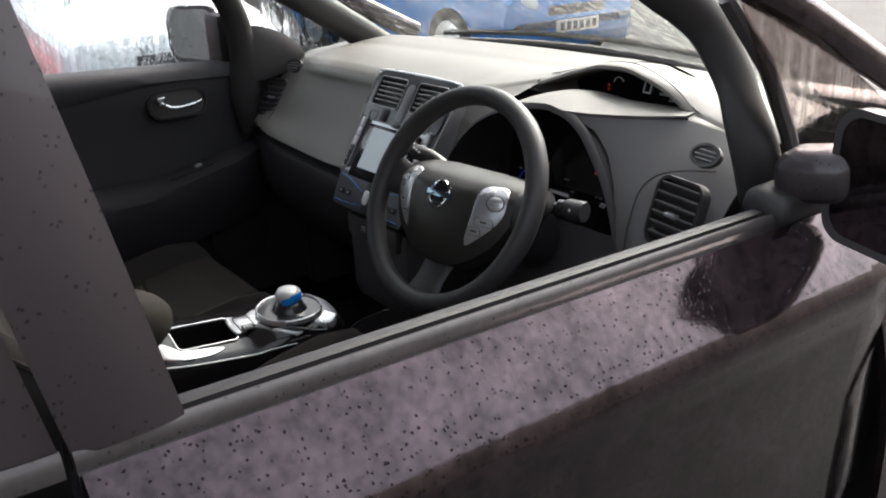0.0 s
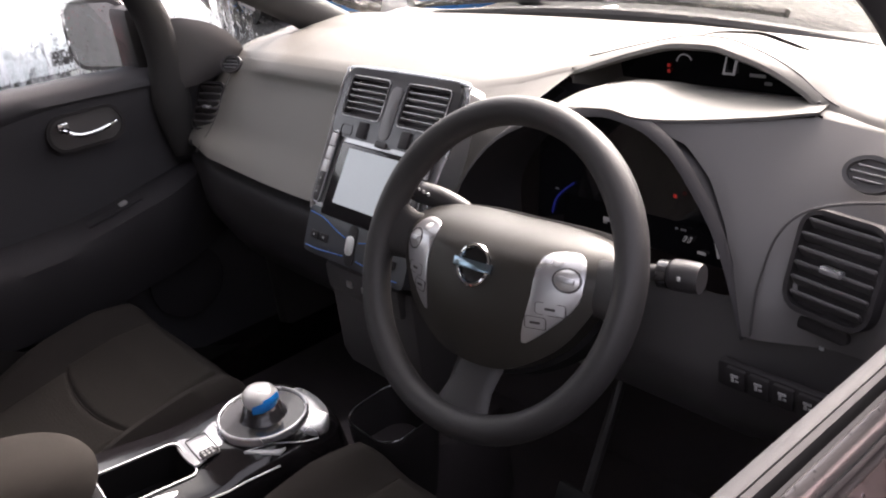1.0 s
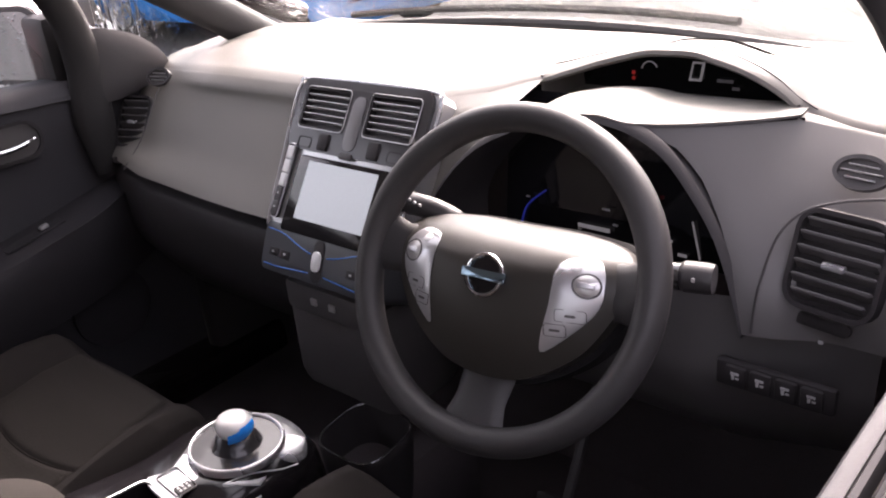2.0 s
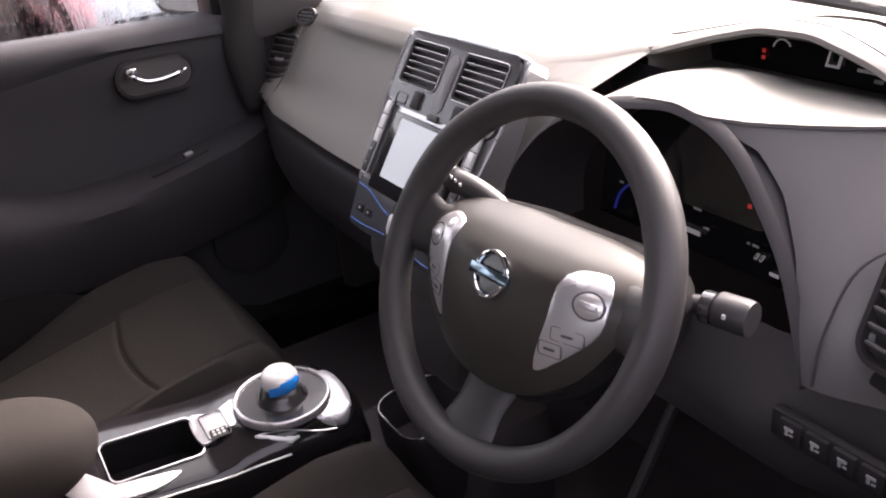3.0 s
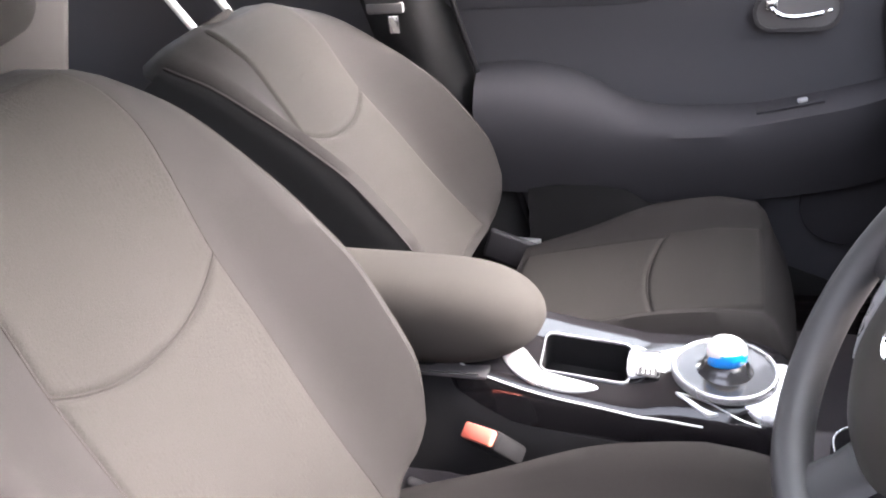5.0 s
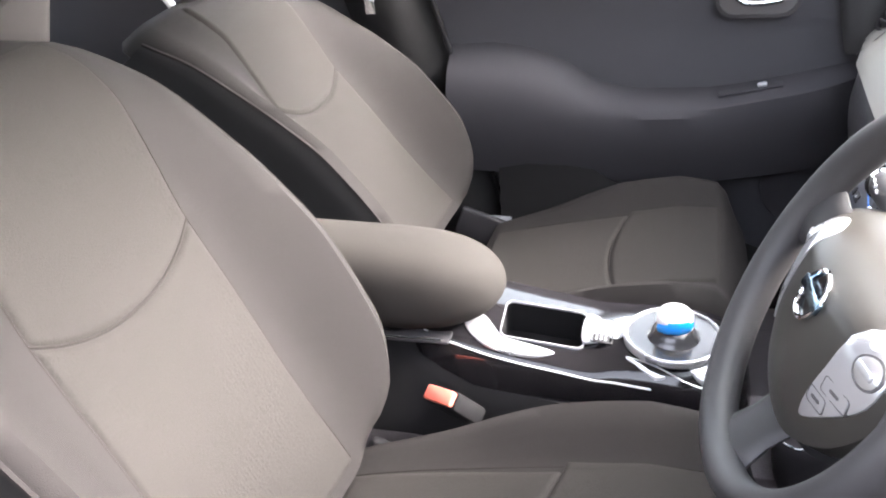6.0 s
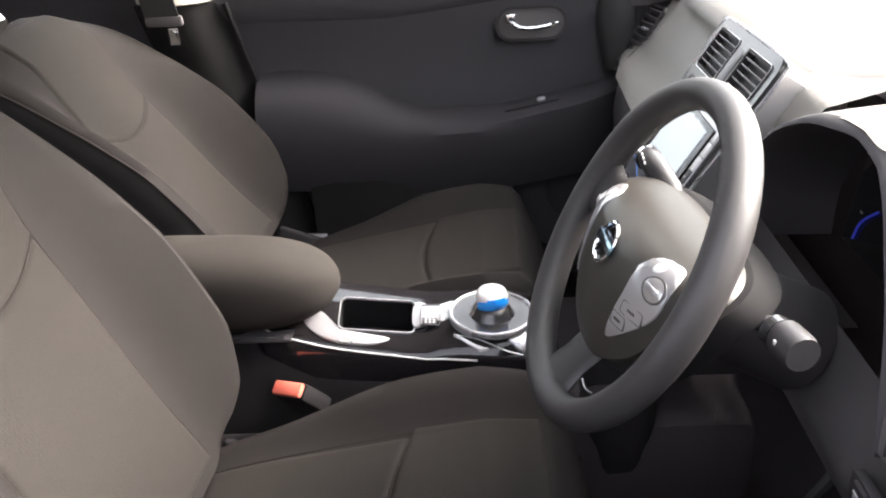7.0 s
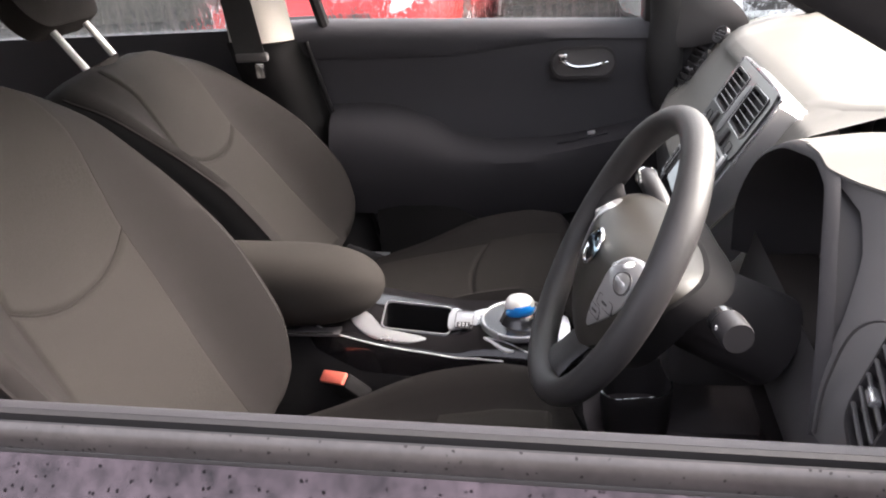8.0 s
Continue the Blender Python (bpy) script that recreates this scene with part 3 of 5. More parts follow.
for i in range(41):
    y = -0.60 + 0.92 * i / 40
    zt, zb = curve(y, ARM_Y, ARM_Z), curve(y, ARM_Y, ARM_B)
    out = 0.075 * (1 - ease(y, 0.10, 0.34)) + 0.012
    h = zt - zb
    k = ease(y, -0.12, 0.06)
    prof = [(-0.76, zt), (-0.735, zt), (-0.735 + out * (0.35 + 0.20 * k), zt - 0.10 * h * (1 - k) - 0.004 * k), (-0.735 + out * (0.70 + 0.15 * k), zt - 0.30 * h * (1 - k) - (0.014 + 0.1 * h) * k), (-0.735 + out * (0.92 + 0.08 * k), zt - (0.60 - 0.25 * k) * h), (-0.735 + out * 1.02, zb), (-0.735 + out * 1.0, zb - 0.030), (-0.735 + out * 0.88, zb - 0.085), (-0.735 + out * 0.6, zb - 0.15), (-0.76, zb - 0.16)]
    rings.append([Vector((px, y, pz)) for px, pz in prof])
part("armrest", loft(rings), "door_cloth", pd, "dark padded armrest dipping towards the pull")
part("switch_panel", box((-0.700, 0.010, 0.774), (0.030, 0.12, 0.004), 0.001, Euler((radians(11), 0, 0)).to_matrix().to_4x4()), "door_cloth", pd)
part("window_switch", box((-0.697, 0.031, 0.785), (0.012, 0.018, 0.008), 0.003, Euler((radians(11), 0, 0)).to_matrix().to_4x4()), "silver", pd, "small window switch with a bright edge")
# lower pocket
part("pocket", sheet(lambda u, v: Vector((-0.660 - 0.02 * v + 0.012 * math.sin(u * 3.1), -0.50 + (0.24 + 0.45 * (1 - v)) * u, 0.39 + 0.225 * v - 0.06 * ease(u, 0.8, 1.0) * v)), 20, 8, 0.006), "side_cloth", pd)
part("speaker_grille", dome(ellipse(0.085, 0.085), 0.01, 0.008, pose(-0.722, 0.13, 0.56, 0, 90, 0)), "door_cloth", pd)
# inner handle in its cup
hm = pose(-0.727, 0.012, 0.945, 90, 0, 90)
cup_o, cup_i = rounded(0.155, 0.075, 0.036), rounded(0.142, 0.062, 0.030)
part("handle_cup_rim", ringplate(cup_o, cup_i, 0.006, hm @ Matrix.Translation((0, 0, 0.005))), "shade", pd)
part("handle_cup", plate(cup_i, 0.002, hm @ Matrix.Translation((0, 0, 0.0015))), "black", pd, "black recessed handle cup")
part("door_handle", tube(spline([hm @ Vector(p) for p in ((-0.050, 0.012, 0.012), (-0.040, 0.004, 0.022), (-0.024, -0.004, 0.026), (0.0, -0.006, 0.026), (0.03, -0.003, 0.024), (0.056, 0.003, 0.018))], 5), [0.0055] * 3 + [0.005] * 20 + [0.003] * 3, 8), "chrome", pd, "chrome pull lever")
part("lock_lever", box(hm @ Vector((-0.046, 0.015, 0.014)), (0.012, 0.022, 0.020), 0.004), "chrome", pd, "chrome lock knob")
part("window", sheet(lambda u, v: Vector((-0.765 + 0.11 * v * v, -0.60 + 0.78 * u - 0.22 * u * v, sill_z(-0.6 + 0.78 * u) - 0.02 + (0.44 - 0.06 * u * u) * v)), 12, 10, 0.004), "wet_glass", pd, "side window covered in rain")
part("mirror_corner", dome(spline([(x, y, 0) for x, y in ((0, -0.03), (0.10, -0.03), (0.165, 0.0), (0.145, 0.045), (0.085, 0.085), (0.0, 0.095))], 4, True), 0.05, 0.012, pose(-0.705, 0.205, 1.015, 90, 0, 90), 4), "black", pd, "black corner cover behind the mirror")
pillar([(-0.728, 0.205, 0.84), (-0.722, 0.195, 0.95), (-0.712, 0.198, 1.06), (-0.690, 0.165, 1.18), (-0.655, 0.06, 1.31), (-0.63, -0.06, 1.41)], [0.030, 0.042, 0.038, 0.034, 0.03, 0.028], "rubber", "front_frame", "black front frame of the window", 0.5, pd)
part("quarter_window", plate([(0.0, 0.0), (0.36, 0.0), (0.02, 0.19)], 0.003, pose(-0.712, 0.22, 1.02, 90, 6, 90)), "wet_glass", pd, "small rainy quarter window")
part("window_frame", tube(spline([(-0.74, -0.60, 1.04), (-0.73, -0.625, 1.15), (-0.68, -0.67, 1.42), (-0.665, -0.45, 1.47), (-0.65, -0.12, 1.45)], 6), 0.015, 8), "well", pd)
part("pillar_seal", tube(spline([(-0.712, -0.645, 1.02), (-0.712, -0.630, 0.96), (-0.712, -0.592, 0.82), (-0.711, -0.543, 0.64), (-0.710, -0.503, 0.49)], 6), 0.006, 12), "well", pd, "rubber seal along the door's rear edge")
pd.location += Vector((-0.022, -0.004, 0.018))

# ---- passenger door mirror, outside ----
pm = thing("door_mirror", (-0.85, 0.2, 0.98), "plum door mirror on the far side, wet", "door mirror", "door mirrors")
mir_out = rounded(0.205, 0.150, 0.045, 6)
part("shell", dome(mir_out, 0.015, 0.085, pose(-0.905, 0.150, 1.110, -90, 0, 21), 6), "paint", pm)
part("mirror_glass", plate([(p[0] * 0.9, p[1] * 0.88) for p in mir_out], 0.004, pose(-0.903, 0.130, 1.110, 90, 0, 21)), "mirror", pm)
part("surround", ringplate(mir_out, [(p[0] * 0.9, p[1] * 0.88) for p in mir_out], 0.01, pose(-0.902, 0.131, 1.110, 90, 0, 21)), "black", pm)
part("foot", box((-0.806, 0.172, 1.095), (0.095, 0.060, 0.150), 0.018), "rubber", pm, "black mirror foot against the door")

# ---- driver's door, its window wound down ----
dd = thing("driver_door", (0.80, -0.2, 0.32), "plum driver's door with rain beads, window wound down", "car door")


def door_skin(u, v):
    y = -0.632 + 1.017 * u
    sv = v ** 1.5 * 0.64
    x = lerp(sv, [0, 0.012, 0.05, 0.080, 0.088, 0.096, 0.14, 0.30, 0.50, 0.64], [0.789, 0.800, 0.832, 0.854, 0.857, 0.853, 0.842, 0.828, 0.822, 0.800])
    return Vector((x, y, dz(y) + 0.974 - sv))


def run(name, prof, mat, label="", y0=-0.632, y1=0.375):
    """A moulding along the window sill, of that profile in x and z."""
    ys = [y0 + (y1 - y0) * i / 24 for i in range(25)]
    return part(name, loft([[Vector((px, y, dz(y) + pz)) for px, pz in prof] for y in ys]), mat, dd, label)


def dz(y):
    return 0.026 * (-0.25 - y)


part("door_skin", sheet(door_skin, 30, 70, 0.02), "paint", dd)
run("belt_strip", [(0.7885, 0.978), (0.7885, 0.988), (0.786, 0.996), (0.7825, 0.999), (0.780, 0.996), (0.780, 0.975)], "belt_trim", "satin outer window strip, wet")
run("paint_seal", [(0.7875, 0.968), (0.7875, 0.979), (0.7905, 0.981), (0.7925, 0.978), (0.7925, 0.968)], "rubber", "thin black rubber lip under the strip")
run("outer_seal", [(0.7795, 0.975), (0.7795, 0.995), (0.777, 0.997), (0.775, 0.992), (0.775, 0.96)], "rubber")
run("window_slot", [(0.776, 0.97), (0.776, 0.975), (0.768, 0.975), (0.768, 0.97)], "rubber")
run("inner_seal", [(0.7695, 0.97), (0.7695, 0.998), (0.7655, 1.000), (0.763, 0.996), (0.763, 0.97)], "rubber")
run("inner_trim", [(0.7635, 0.999), (0.757, 1.000), (0.752, 0.998), (0.748, 0.990), (0.746, 0.975), (0.738, 0.90), (0.725, 0.80), (0.720, 0.45), (0.75, 0.45)], "door", "charcoal inner door trim with a soft top")
part("window_rim", tube(spline([(0.752, -0.576, 0.99), (0.742, -0.588, 1.06), (0.70, -0.630, 1.25), (0.66, -0.665, 1.43), (0.645, -0.60, 1.475), (0.635, -0.30, 1.47), (0.620, -0.02, 1.395)], 8), 0.014, 8), "rubber", dd, "black rubber rim of the open window")
part("rear_frame", sheet(lambda u, v: Vector((0.750 - 0.020 * v - 0.075 * v * v + 0.004 * math.sin(u * 3.1), -0.627 + 0.078 * u - 0.075 * v, 1.001 + 0.445 * v)), 8, 14, 0.035), "lit_plum", dd)
part("quarter_glass", plate([(-0.015, -0.01), (0.32, -0.015), (0.02, 0.19), (-0.150, 0.265)], 0.004, pose(0.734, 0.405, 1.005, 90, -5, 90)), "dim_glass", dd, "small fixed quarter window")
part("quarter_bar", tube([(0.732, 0.402, 0.985), (0.728, 0.368, 1.067), (0.722, 0.312, 1.166), (0.705, 0.236, 1.262)], 0.012, 8), "belt_trim", dd, "grey bar before the quarter window")

part("wing_edge", sheet(lambda u, v: door_skin(1, v) + Vector((-0.02 * u * u, 0.010 + 0.125 * u, 0)), 6, 50, 0.012), "paint", car)
part("outer_skin", sheet(lambda u, v: Vector((-door_skin(u, v).x - 0.010, door_skin(u, v).y, door_skin(u, v).z + 0.045)), 14, 40, 0.012), "paint", pd)

# ---- rear door, behind the frame ----
rd = thing("rear_door", (0.78, -1.1, 0.32), "plum rear door with dark glass", "car door")
part("door_skin", sheet(lambda u, v: door_skin(u, v) + Vector((0, -1.025, 0)), 14, 50, 0.02), "paint", rd)
part("belt_strip", loft([[Vector((px, y, dz(y) + pz)) for px, pz in ((0.7885, 0.978), (0.7885, 0.988), (0.786, 0.996), (0.7825, 0.999), (0.775, 0.996), (0.775, 0.975))] for y in [-1.68 + 1.040 * i / 12 for i in range(13)]]), "belt_trim", rd)
part("rear_frame", sheet(lambda u, v: Vector((0.750 - 0.020 * v - 0.075 * v * v, -0.735 + 0.095 * u - 0.075 * v, 1.001 + 0.445 * v)), 6, 12, 0.03), "lit_plum", rd)
part("window", sheet(lambda u, v: Vector((0.770 - 0.030 * v - 0.08 * v * v, -1.70 + 0.96 * u - 0.07 * v, 1.000 + 0.43 * v)), 8, 8, 0.005), "glass", rd)

rl = thing("rear_door", (-0.78, -1.1, 0.32), "plum rear door on the far side", "car door")
part("door_skin", sheet(lambda u, v: Vector((-door_skin(u, v).x - 0.010, door_skin(u, v).y - 1.038, door_skin(u, v).z + 0.055)), 14, 40, 0.012), "paint", rl)

# ---- driver's door mirror ----
dm = thing("door_mirror", (0.80, 0.36, 0.95), "plum door mirror with a black rim, wet", "door mirror", "door mirrors")
mir_near = rounded(0.215, 0.180, 0.035, 6)
glass_near = [(p[0] * 0.91, p[1] * 0.89) for p in mir_near]
NM = pose(0.926, 0.298, 1.034, 90, 4, -12)
part("shell", dome(mir_near, 0.02, 0.09, NM @ pose(0, 0, -0.022, 180, 0, 0), 6), "paint", dm)
part("mirror_glass", plate(glass_near, 0.004, NM @ Matrix.Translation((0, 0, -0.004))), "mirror", dm)
part("surround", ringplate(mir_near, glass_near, 0.022, NM), "black", dm)
part("foot", box((0, 0, 0), (0.115, 0.095, 0.075), 0.030, pose(0.800, 0.345, 1.028, 0, -8, 14), 5), "lit_plum", dm, "mauve painted mirror foot, wet")
part("foot_base", box((0, 0, 0), (0.075, 0.15, 0.050), 0.022, pose(0.765, 0.335, 0.985, 0, 12, 0), 5), "rubber", dm)

# ---- dashboard ----
dash = thing("dashboard", (0, 0.3, 0.75), "grey soft-touch dashboard with a hooded display", "dashboard")


BROW = [(0.202, 1.068), (0.260, 1.088), (0.327, 1.109), (0.381, 1.121), (0.425, 1.122), (0.466, 1.113), (0.506, 1.099), (0.539, 1.080), (0.556, 1.063)]


def brow_z(x):
    return curve(x, [p[0] for p in BROW], [p[1] for p in BROW])


def crest(x):
    """The pad's near upper edge: over the face, then along the display's brow."""
    y = lerp(x, [-0.71, -0.6, -0.45, 0.10, 0.16, 0.208, 0.30, 0.374, 0.45, 0.53, 0.572, 0.62, 0.71], [0.31, 0.275, 0.258, 0.262, 0.29, 0.345, 0.338, 0.335, 0.335, 0.338, 0.348, 0.345, 0.36])
    z = lerp(x, [-0.71, -0.6, -0.45, 0.08, 0.16, 0.208], [1.035, 1.048, 1.056, 1.058, 1.068, 1.078])
    if x > 0.208:
        z = brow_z(x) + 0.007 if x < 0.556 else lerp(x, [0.556, 0.572, 0.62, 0.71], [1.070, 1.062, 1.050, 1.034])
    return y, z


def pad_top(u, v):
    x = -0.735 + 1.445 * u
    y, z = crest(x)
    base = 1.086 - 0.02 * max(0, abs(x) / 0.71 - 0.8) / 0.2
    w = 0.655 - 0.125 * (x / 0.70) ** 2
    flat = lerp(v, [0, 0.04, 0.12, 0.3, 0.6, 0.85, 1.0], [0, 0.06, 0.16, 0.42, 0.85, 1.0, 1.0])
    zz = z + (base - z) * flat + 0.006 * math.sin(min(1, v * 2) * 3.14) - 0.03 * ease(v, 0.85, 1.0) - 0.004 * (1 - ease(v, 0, 0.03))
    return Vector((x, y + (w - y) * v, zz))


part("upper_pad", sheet(pad_top, 90, 30), "dash", dash, "grey grained pad, bright under the windscreen", 50)
# the brow's lip, seen from below
part("brow_lip", loft([[Vector((x, crest(x)[0] + dy, crest(x)[1] + dzv)) for x in np.linspace(0.203, 0.562, 37)] for dy, dzv in ((0.0, -0.004), (-0.002, -0.009), (0.004, -0.013), (0.02, -0.013), (0.10, -0.012))], closed=False), "dash", dash, "", 50)
rings = []
for i in range(46):
    x = -0.735 + 0.855 * i / 45
    cy, cz = crest(x)
    e = 0.018 * ease(-x, 0.25, 0.70)
    b = 0.03 * max(0, abs(x) / 0.70 - 0.80) / 0.20
    rings.append(spline([(x, 0.122 + b, 0.868 + e), (x, 0.136 + b, 0.885 + e), (x, 0.172 + b, 0.925), (x, 0.203 + b, 0.970), (x, (0.232 + b + cy - 0.02) / 2 if x < 0.1 else cy - 0.09, 1.015), (x, cy - 0.020 if x < 0.1 else cy - 0.05, cz - 0.022), (x, cy - 0.006, cz - 0.008), (x, cy, cz - 0.004)], 3))
part("pad_face", loft(rings, closed=False), "dash", dash, "grey grained face of the dashboard", 50)
# groove and knee panel on the passenger side
rings = []
for i in range(31):
    x = -0.725 + 0.605 * i / 30
    e = 0.018 * ease(-x, 0.25, 0.70)
    b = 0.03 * max(0, abs(x) / 0.70 - 0.80) / 0.20
    rings.append(spline([(x, 0.128 + b, 0.872 + e), (x, 0.160 + b, 0.862 + e), (x, 0.140 + b, 0.845 + e), (x, 0.125 + b, 0.835 + e), (x, 0.120 + b, 0.80), (x, 0.135 + b, 0.72), (x, 0.20 + b, 0.63), (x, 0.30 + b, 0.56), (x, 0.48, 0.55)], 3))
part("glovebox", loft(rings, closed=False), "shade", dash, "dark glovebox under the pad", 50)
rings = []
for i in range(31):
    x = 0.12 + 0.58 * i / 30
    b = 0.05 * max(0, abs(x) / 0.70 - 0.75) / 0.25
    rings.append(spline([(x, 0.200 + b, 0.885), (x, 0.195 + b, 0.86), (x, 0.185 + b, 0.82), (x, 0.180 + b, 0.77), (x, 0.22 + b, 0.70), (x, 0.32 + b, 0.62), (x, 0.48, 0.58)], 3))
part("knee_panel", loft(rings, closed=False), "black", dash, "dark panel under the wheel", 50)


def vent(name, m, w, h, slats, parent, r=0.02, knob=True, thin=True):
    """An air vent with its frame, its slats and a small knob; m: its face."""
    o, i = rounded(w, h, r), rounded(w - 0.010, h - 0.010, max(0.003, r - 0.005))
    v = part(name, join(ringplate(o, i, 0.016, m), plate(i, 0.002, m @ Matrix.Translation((0, 0, -0.012)))), "shade", parent)
    first = None
    for k in range(slats):
        y = (k - (slats - 1) / 2) * (h - 0.016) / slats
        wide = w - 0.012
        if abs(y) > h / 2 - r:
            wide -= 1.2 * r * (abs(y) - h / 2 + r) / r
        s = part("slat", box((0, 0, 0), (wide, 0.0016, 0.006) if thin else (wide, 0.0042, 0.016), 0.0006 if thin else 0.0016, None, 1), "stack" if thin else "slat", v)
        s.matrix_basis = m @ pose(0, y, -0.0035 if thin else -0.005, -24 if thin else -38, 0, 0)
    if knob:
        k = part("knob", box((0, 0, 0), (w * 0.24, 0.008, 0.010), 0.002), "silver", v, "small bright tab")
        k.matrix_basis = m @ pose(0, -0.002, 0.001)
    return v


# side vents
vent("side_vent", pose(-0.680, 0.200, 0.952, 58, 0, 14), 0.080, 0.105, 6, dash, 0.018, True, False)
vent("side_vent", pose(0.655, 0.196, 0.953, 72, 0, -10), 0.098, 0.106, 6, dash, 0.022, True, False)
for x, y, z, a in ((-0.640, 0.255, 1.030, 14), (0.651, 0.272, 1.026, -10)):
    m = pose(x, y, z, 56, 0, a)
    v = part("demister", join(ringplate(ellipse(0.030, 0.019), ellipse(0.025, 0.0145), 0.008, m @ Matrix.Translation((0, 0, 0.004))), plate(ellipse(0.025, 0.0145), 0.002, m)), "black", dash)
    for k in (-1, 0, 1):
        s = part("slat", box((0, 0, 0), (0.044 - 0.012 * abs(k), 0.0016, 0.004), 0.0005, None, 1), "stack", v)
        s.matrix_basis = m @ pose(0, k * 0.007, 0.002)

# centre stack: a tilted face that stands proud of the pad
SM = pose(-0.013, 0.151, 0.973, 57, 0, 0) @ Matrix.Diagonal((0.87, 1, 1, 1))  # face plane; x across, y up along the face
stack = part("centre_fascia", dome([(-0.140, -0.112), (0.140, -0.112), (0.150, -0.10), (0.158, 0.0), (0.168, 0.085), (0.166, 0.112), (0.150, 0.124), (-0.150, 0.124), (-0.166, 0.112), (-0.168, 0.085), (-0.158, 0.0), (-0.150, -0.10)], 0.09, 0.004, SM @ Matrix.Translation((0, 0, -0.006)), 4, 8), "stack", dash, "tall grey centre stack", 40)
part("stack_edge", tube(spline([SM @ Vector(p) for p in ((-0.146, -0.110, -0.003), (-0.151, -0.09, -0.003), (-0.159, 0.0, -0.003), (-0.168, 0.085, -0.003), (-0.164, 0.113, -0.003), (-0.150, 0.124, -0.003), (0, 0.127, -0.003), (0.150, 0.124, -0.003), (0.164, 0.113, -0.003), (0.168, 0.085, -0.003), (0.159, 0.0, -0.003), (0.151, -0.09, -0.003), (0.146, -0.110, -0.003))], 4), 0.003, 6), "silver", stack, "satin silver edge line")
hood = part("vent_surround", dome(rounded(0.312, 0.112, 0.022, 5), 0.02, 0.0012, SM @ Matrix.Translation((0, 0.068, 0.0010)), 3, 8), "fascia", stack, "dark satin surround of the vents", 40)
for s in (-1, 1):
    for ob in (stack, hood):
        carve(ob, box((0, 0, 0), (0.112, 0.064, 0.05), 0.004, SM @ Matrix.Translation((s * 0.080, 0.078, -0.001))))
for ob in (stack, hood):
    for p in ob.data.polygons:
        p.use_smooth = True
    ob.data.set_sharp_from_angle(angle=radians(35))
for s in (-1, 1):
    v = vent("centre_vent", SM @ Matrix.Translation((s * 0.080, 0.078, 0.0030)), 0.114, 0.066, 5, stack, 0.008, False)
    part("bright_edge", tube([SM @ Vector((s * 0.080 + p[0], 0.078 + p[1], 0.0036)) for p in rounded(0.113, 0.065, 0.008)], 0.0007, 5, True), "stack", v)
    part("vent_tab", box((0, 0, 0), (0.024, 0.026, 0.012), 0.003, SM @ Matrix.Translation((s * 0.060, 0.028, 0.0006))), "shade", stack)
    part("coin_slot", join(ringplate(rounded(0.034, 0.017, 0.006), rounded(0.031, 0.014, 0.005), 0.004, SM @ Matrix.Translation((s * 0.108, 0.024, 0.0026))), plate(rounded(0.031, 0.014, 0.005), 0.002, SM @ Matrix.Translation((s * 0.108, 0.024, 0.0008)))), "shade", stack)
part("vent_divider", dome(rounded(0.030, 0.082, 0.013, 5), 0.010, 0.003, SM @ Matrix.Translation((0, 0.062, 0.0035)), 4), "divider", stack, "grey rounded bar between the vents", 50)
part("hazard_button", box((0, 0, 0), (0.030, 0.010, 0.006), 0.003, SM @ Matrix.Translation((0.0, 0.013, 0.002))), "dash_dark", stack)
sc = part("screen_bezel", plate(rounded(0.214, 0.118, 0.006), 0.006, SM @ Matrix.Translation((0.0, -0.054, 0.003)), 0.0015), "gloss_black", stack, "gloss black screen surround")
part("screen", plate(rounded(0.166, 0.088, 0.002), 0.003, SM @ Matrix.Translation((0.004, -0.047, 0.0045))), "screen", sc, "blank pale screen, faintly glowing")
for s in (-1, 1):
    strip = part("button_strip", plate(rounded(0.020, 0.116, 0.007), 0.005, SM @ Matrix.Translation((s * 0.132, -0.040, 0.0035)), 0.001), "dash_dark", stack, "dark strip of push buttons with a bright rim")
    part("rim", tube([SM @ Vector((s * 0.132 + p[0], -0.040 + p[1], 0.0038)) for p in rounded(0.0195, 0.1155, 0.007)], 0.0009, 5, True), "silver", strip)
    for k in range(5):
        part("button", box((0, 0, 0), (0.0150, 0.0205, 0.004), 0.002, SM @ Matrix.Translation((s * 0.132, 0.004 - 0.0215 * k, 0.0045))), "white_button" if k < 3 else "dash_dark", strip)
        if k > 2:
            part("mark", box((0, 0, 0), (0.004, 0.003, 0.001), 0, SM @ Matrix.Translation((s * 0.132, 0.004 - 0.0215 * k, 0.0068))), "print", strip)
part("side_line", tube(spline([(0.101, 0.234, 0.998), (0.103, 0.205, 0.955), (0.103, 0.178, 0.912)], 4), 0.0028, 8), "silver", stack, "satin silver line down the side")
# heater panel with blue lines and the bright lever
HM = pose(-0.013, 0.080, 0.851, 66, 0, 0) @ Matrix.Diagonal((0.87, 1, 1, 1))
hp = part("heater_panel", dome(rounded(0.296, 0.074, 0.012), 0.07, 0.004, HM, 3, 6), "heater", stack, "dark grey heater panel with a blue outline")
for sx in (-1, 1):
    for top_line in (True, False):
        ys = (0.027, 0.024, 0.012, 0.006) if top_line else (-0.027, -0.027, -0.024, -0.022)
        part("blue_line", tube(spline([HM @ Vector((sx * x, y, 0.0042)) for x, y in zip((0.135, 0.095, 0.050, 0.020), ys)], 5), 0.0010, 6), "blue_line", hp)
part("button_slot", dome(rounded(0.026, 0.062, 0.012), 0.006, 0.002, HM @ Matrix.Translation((0.0, -0.002, 0.005)), 3), "shade", hp)
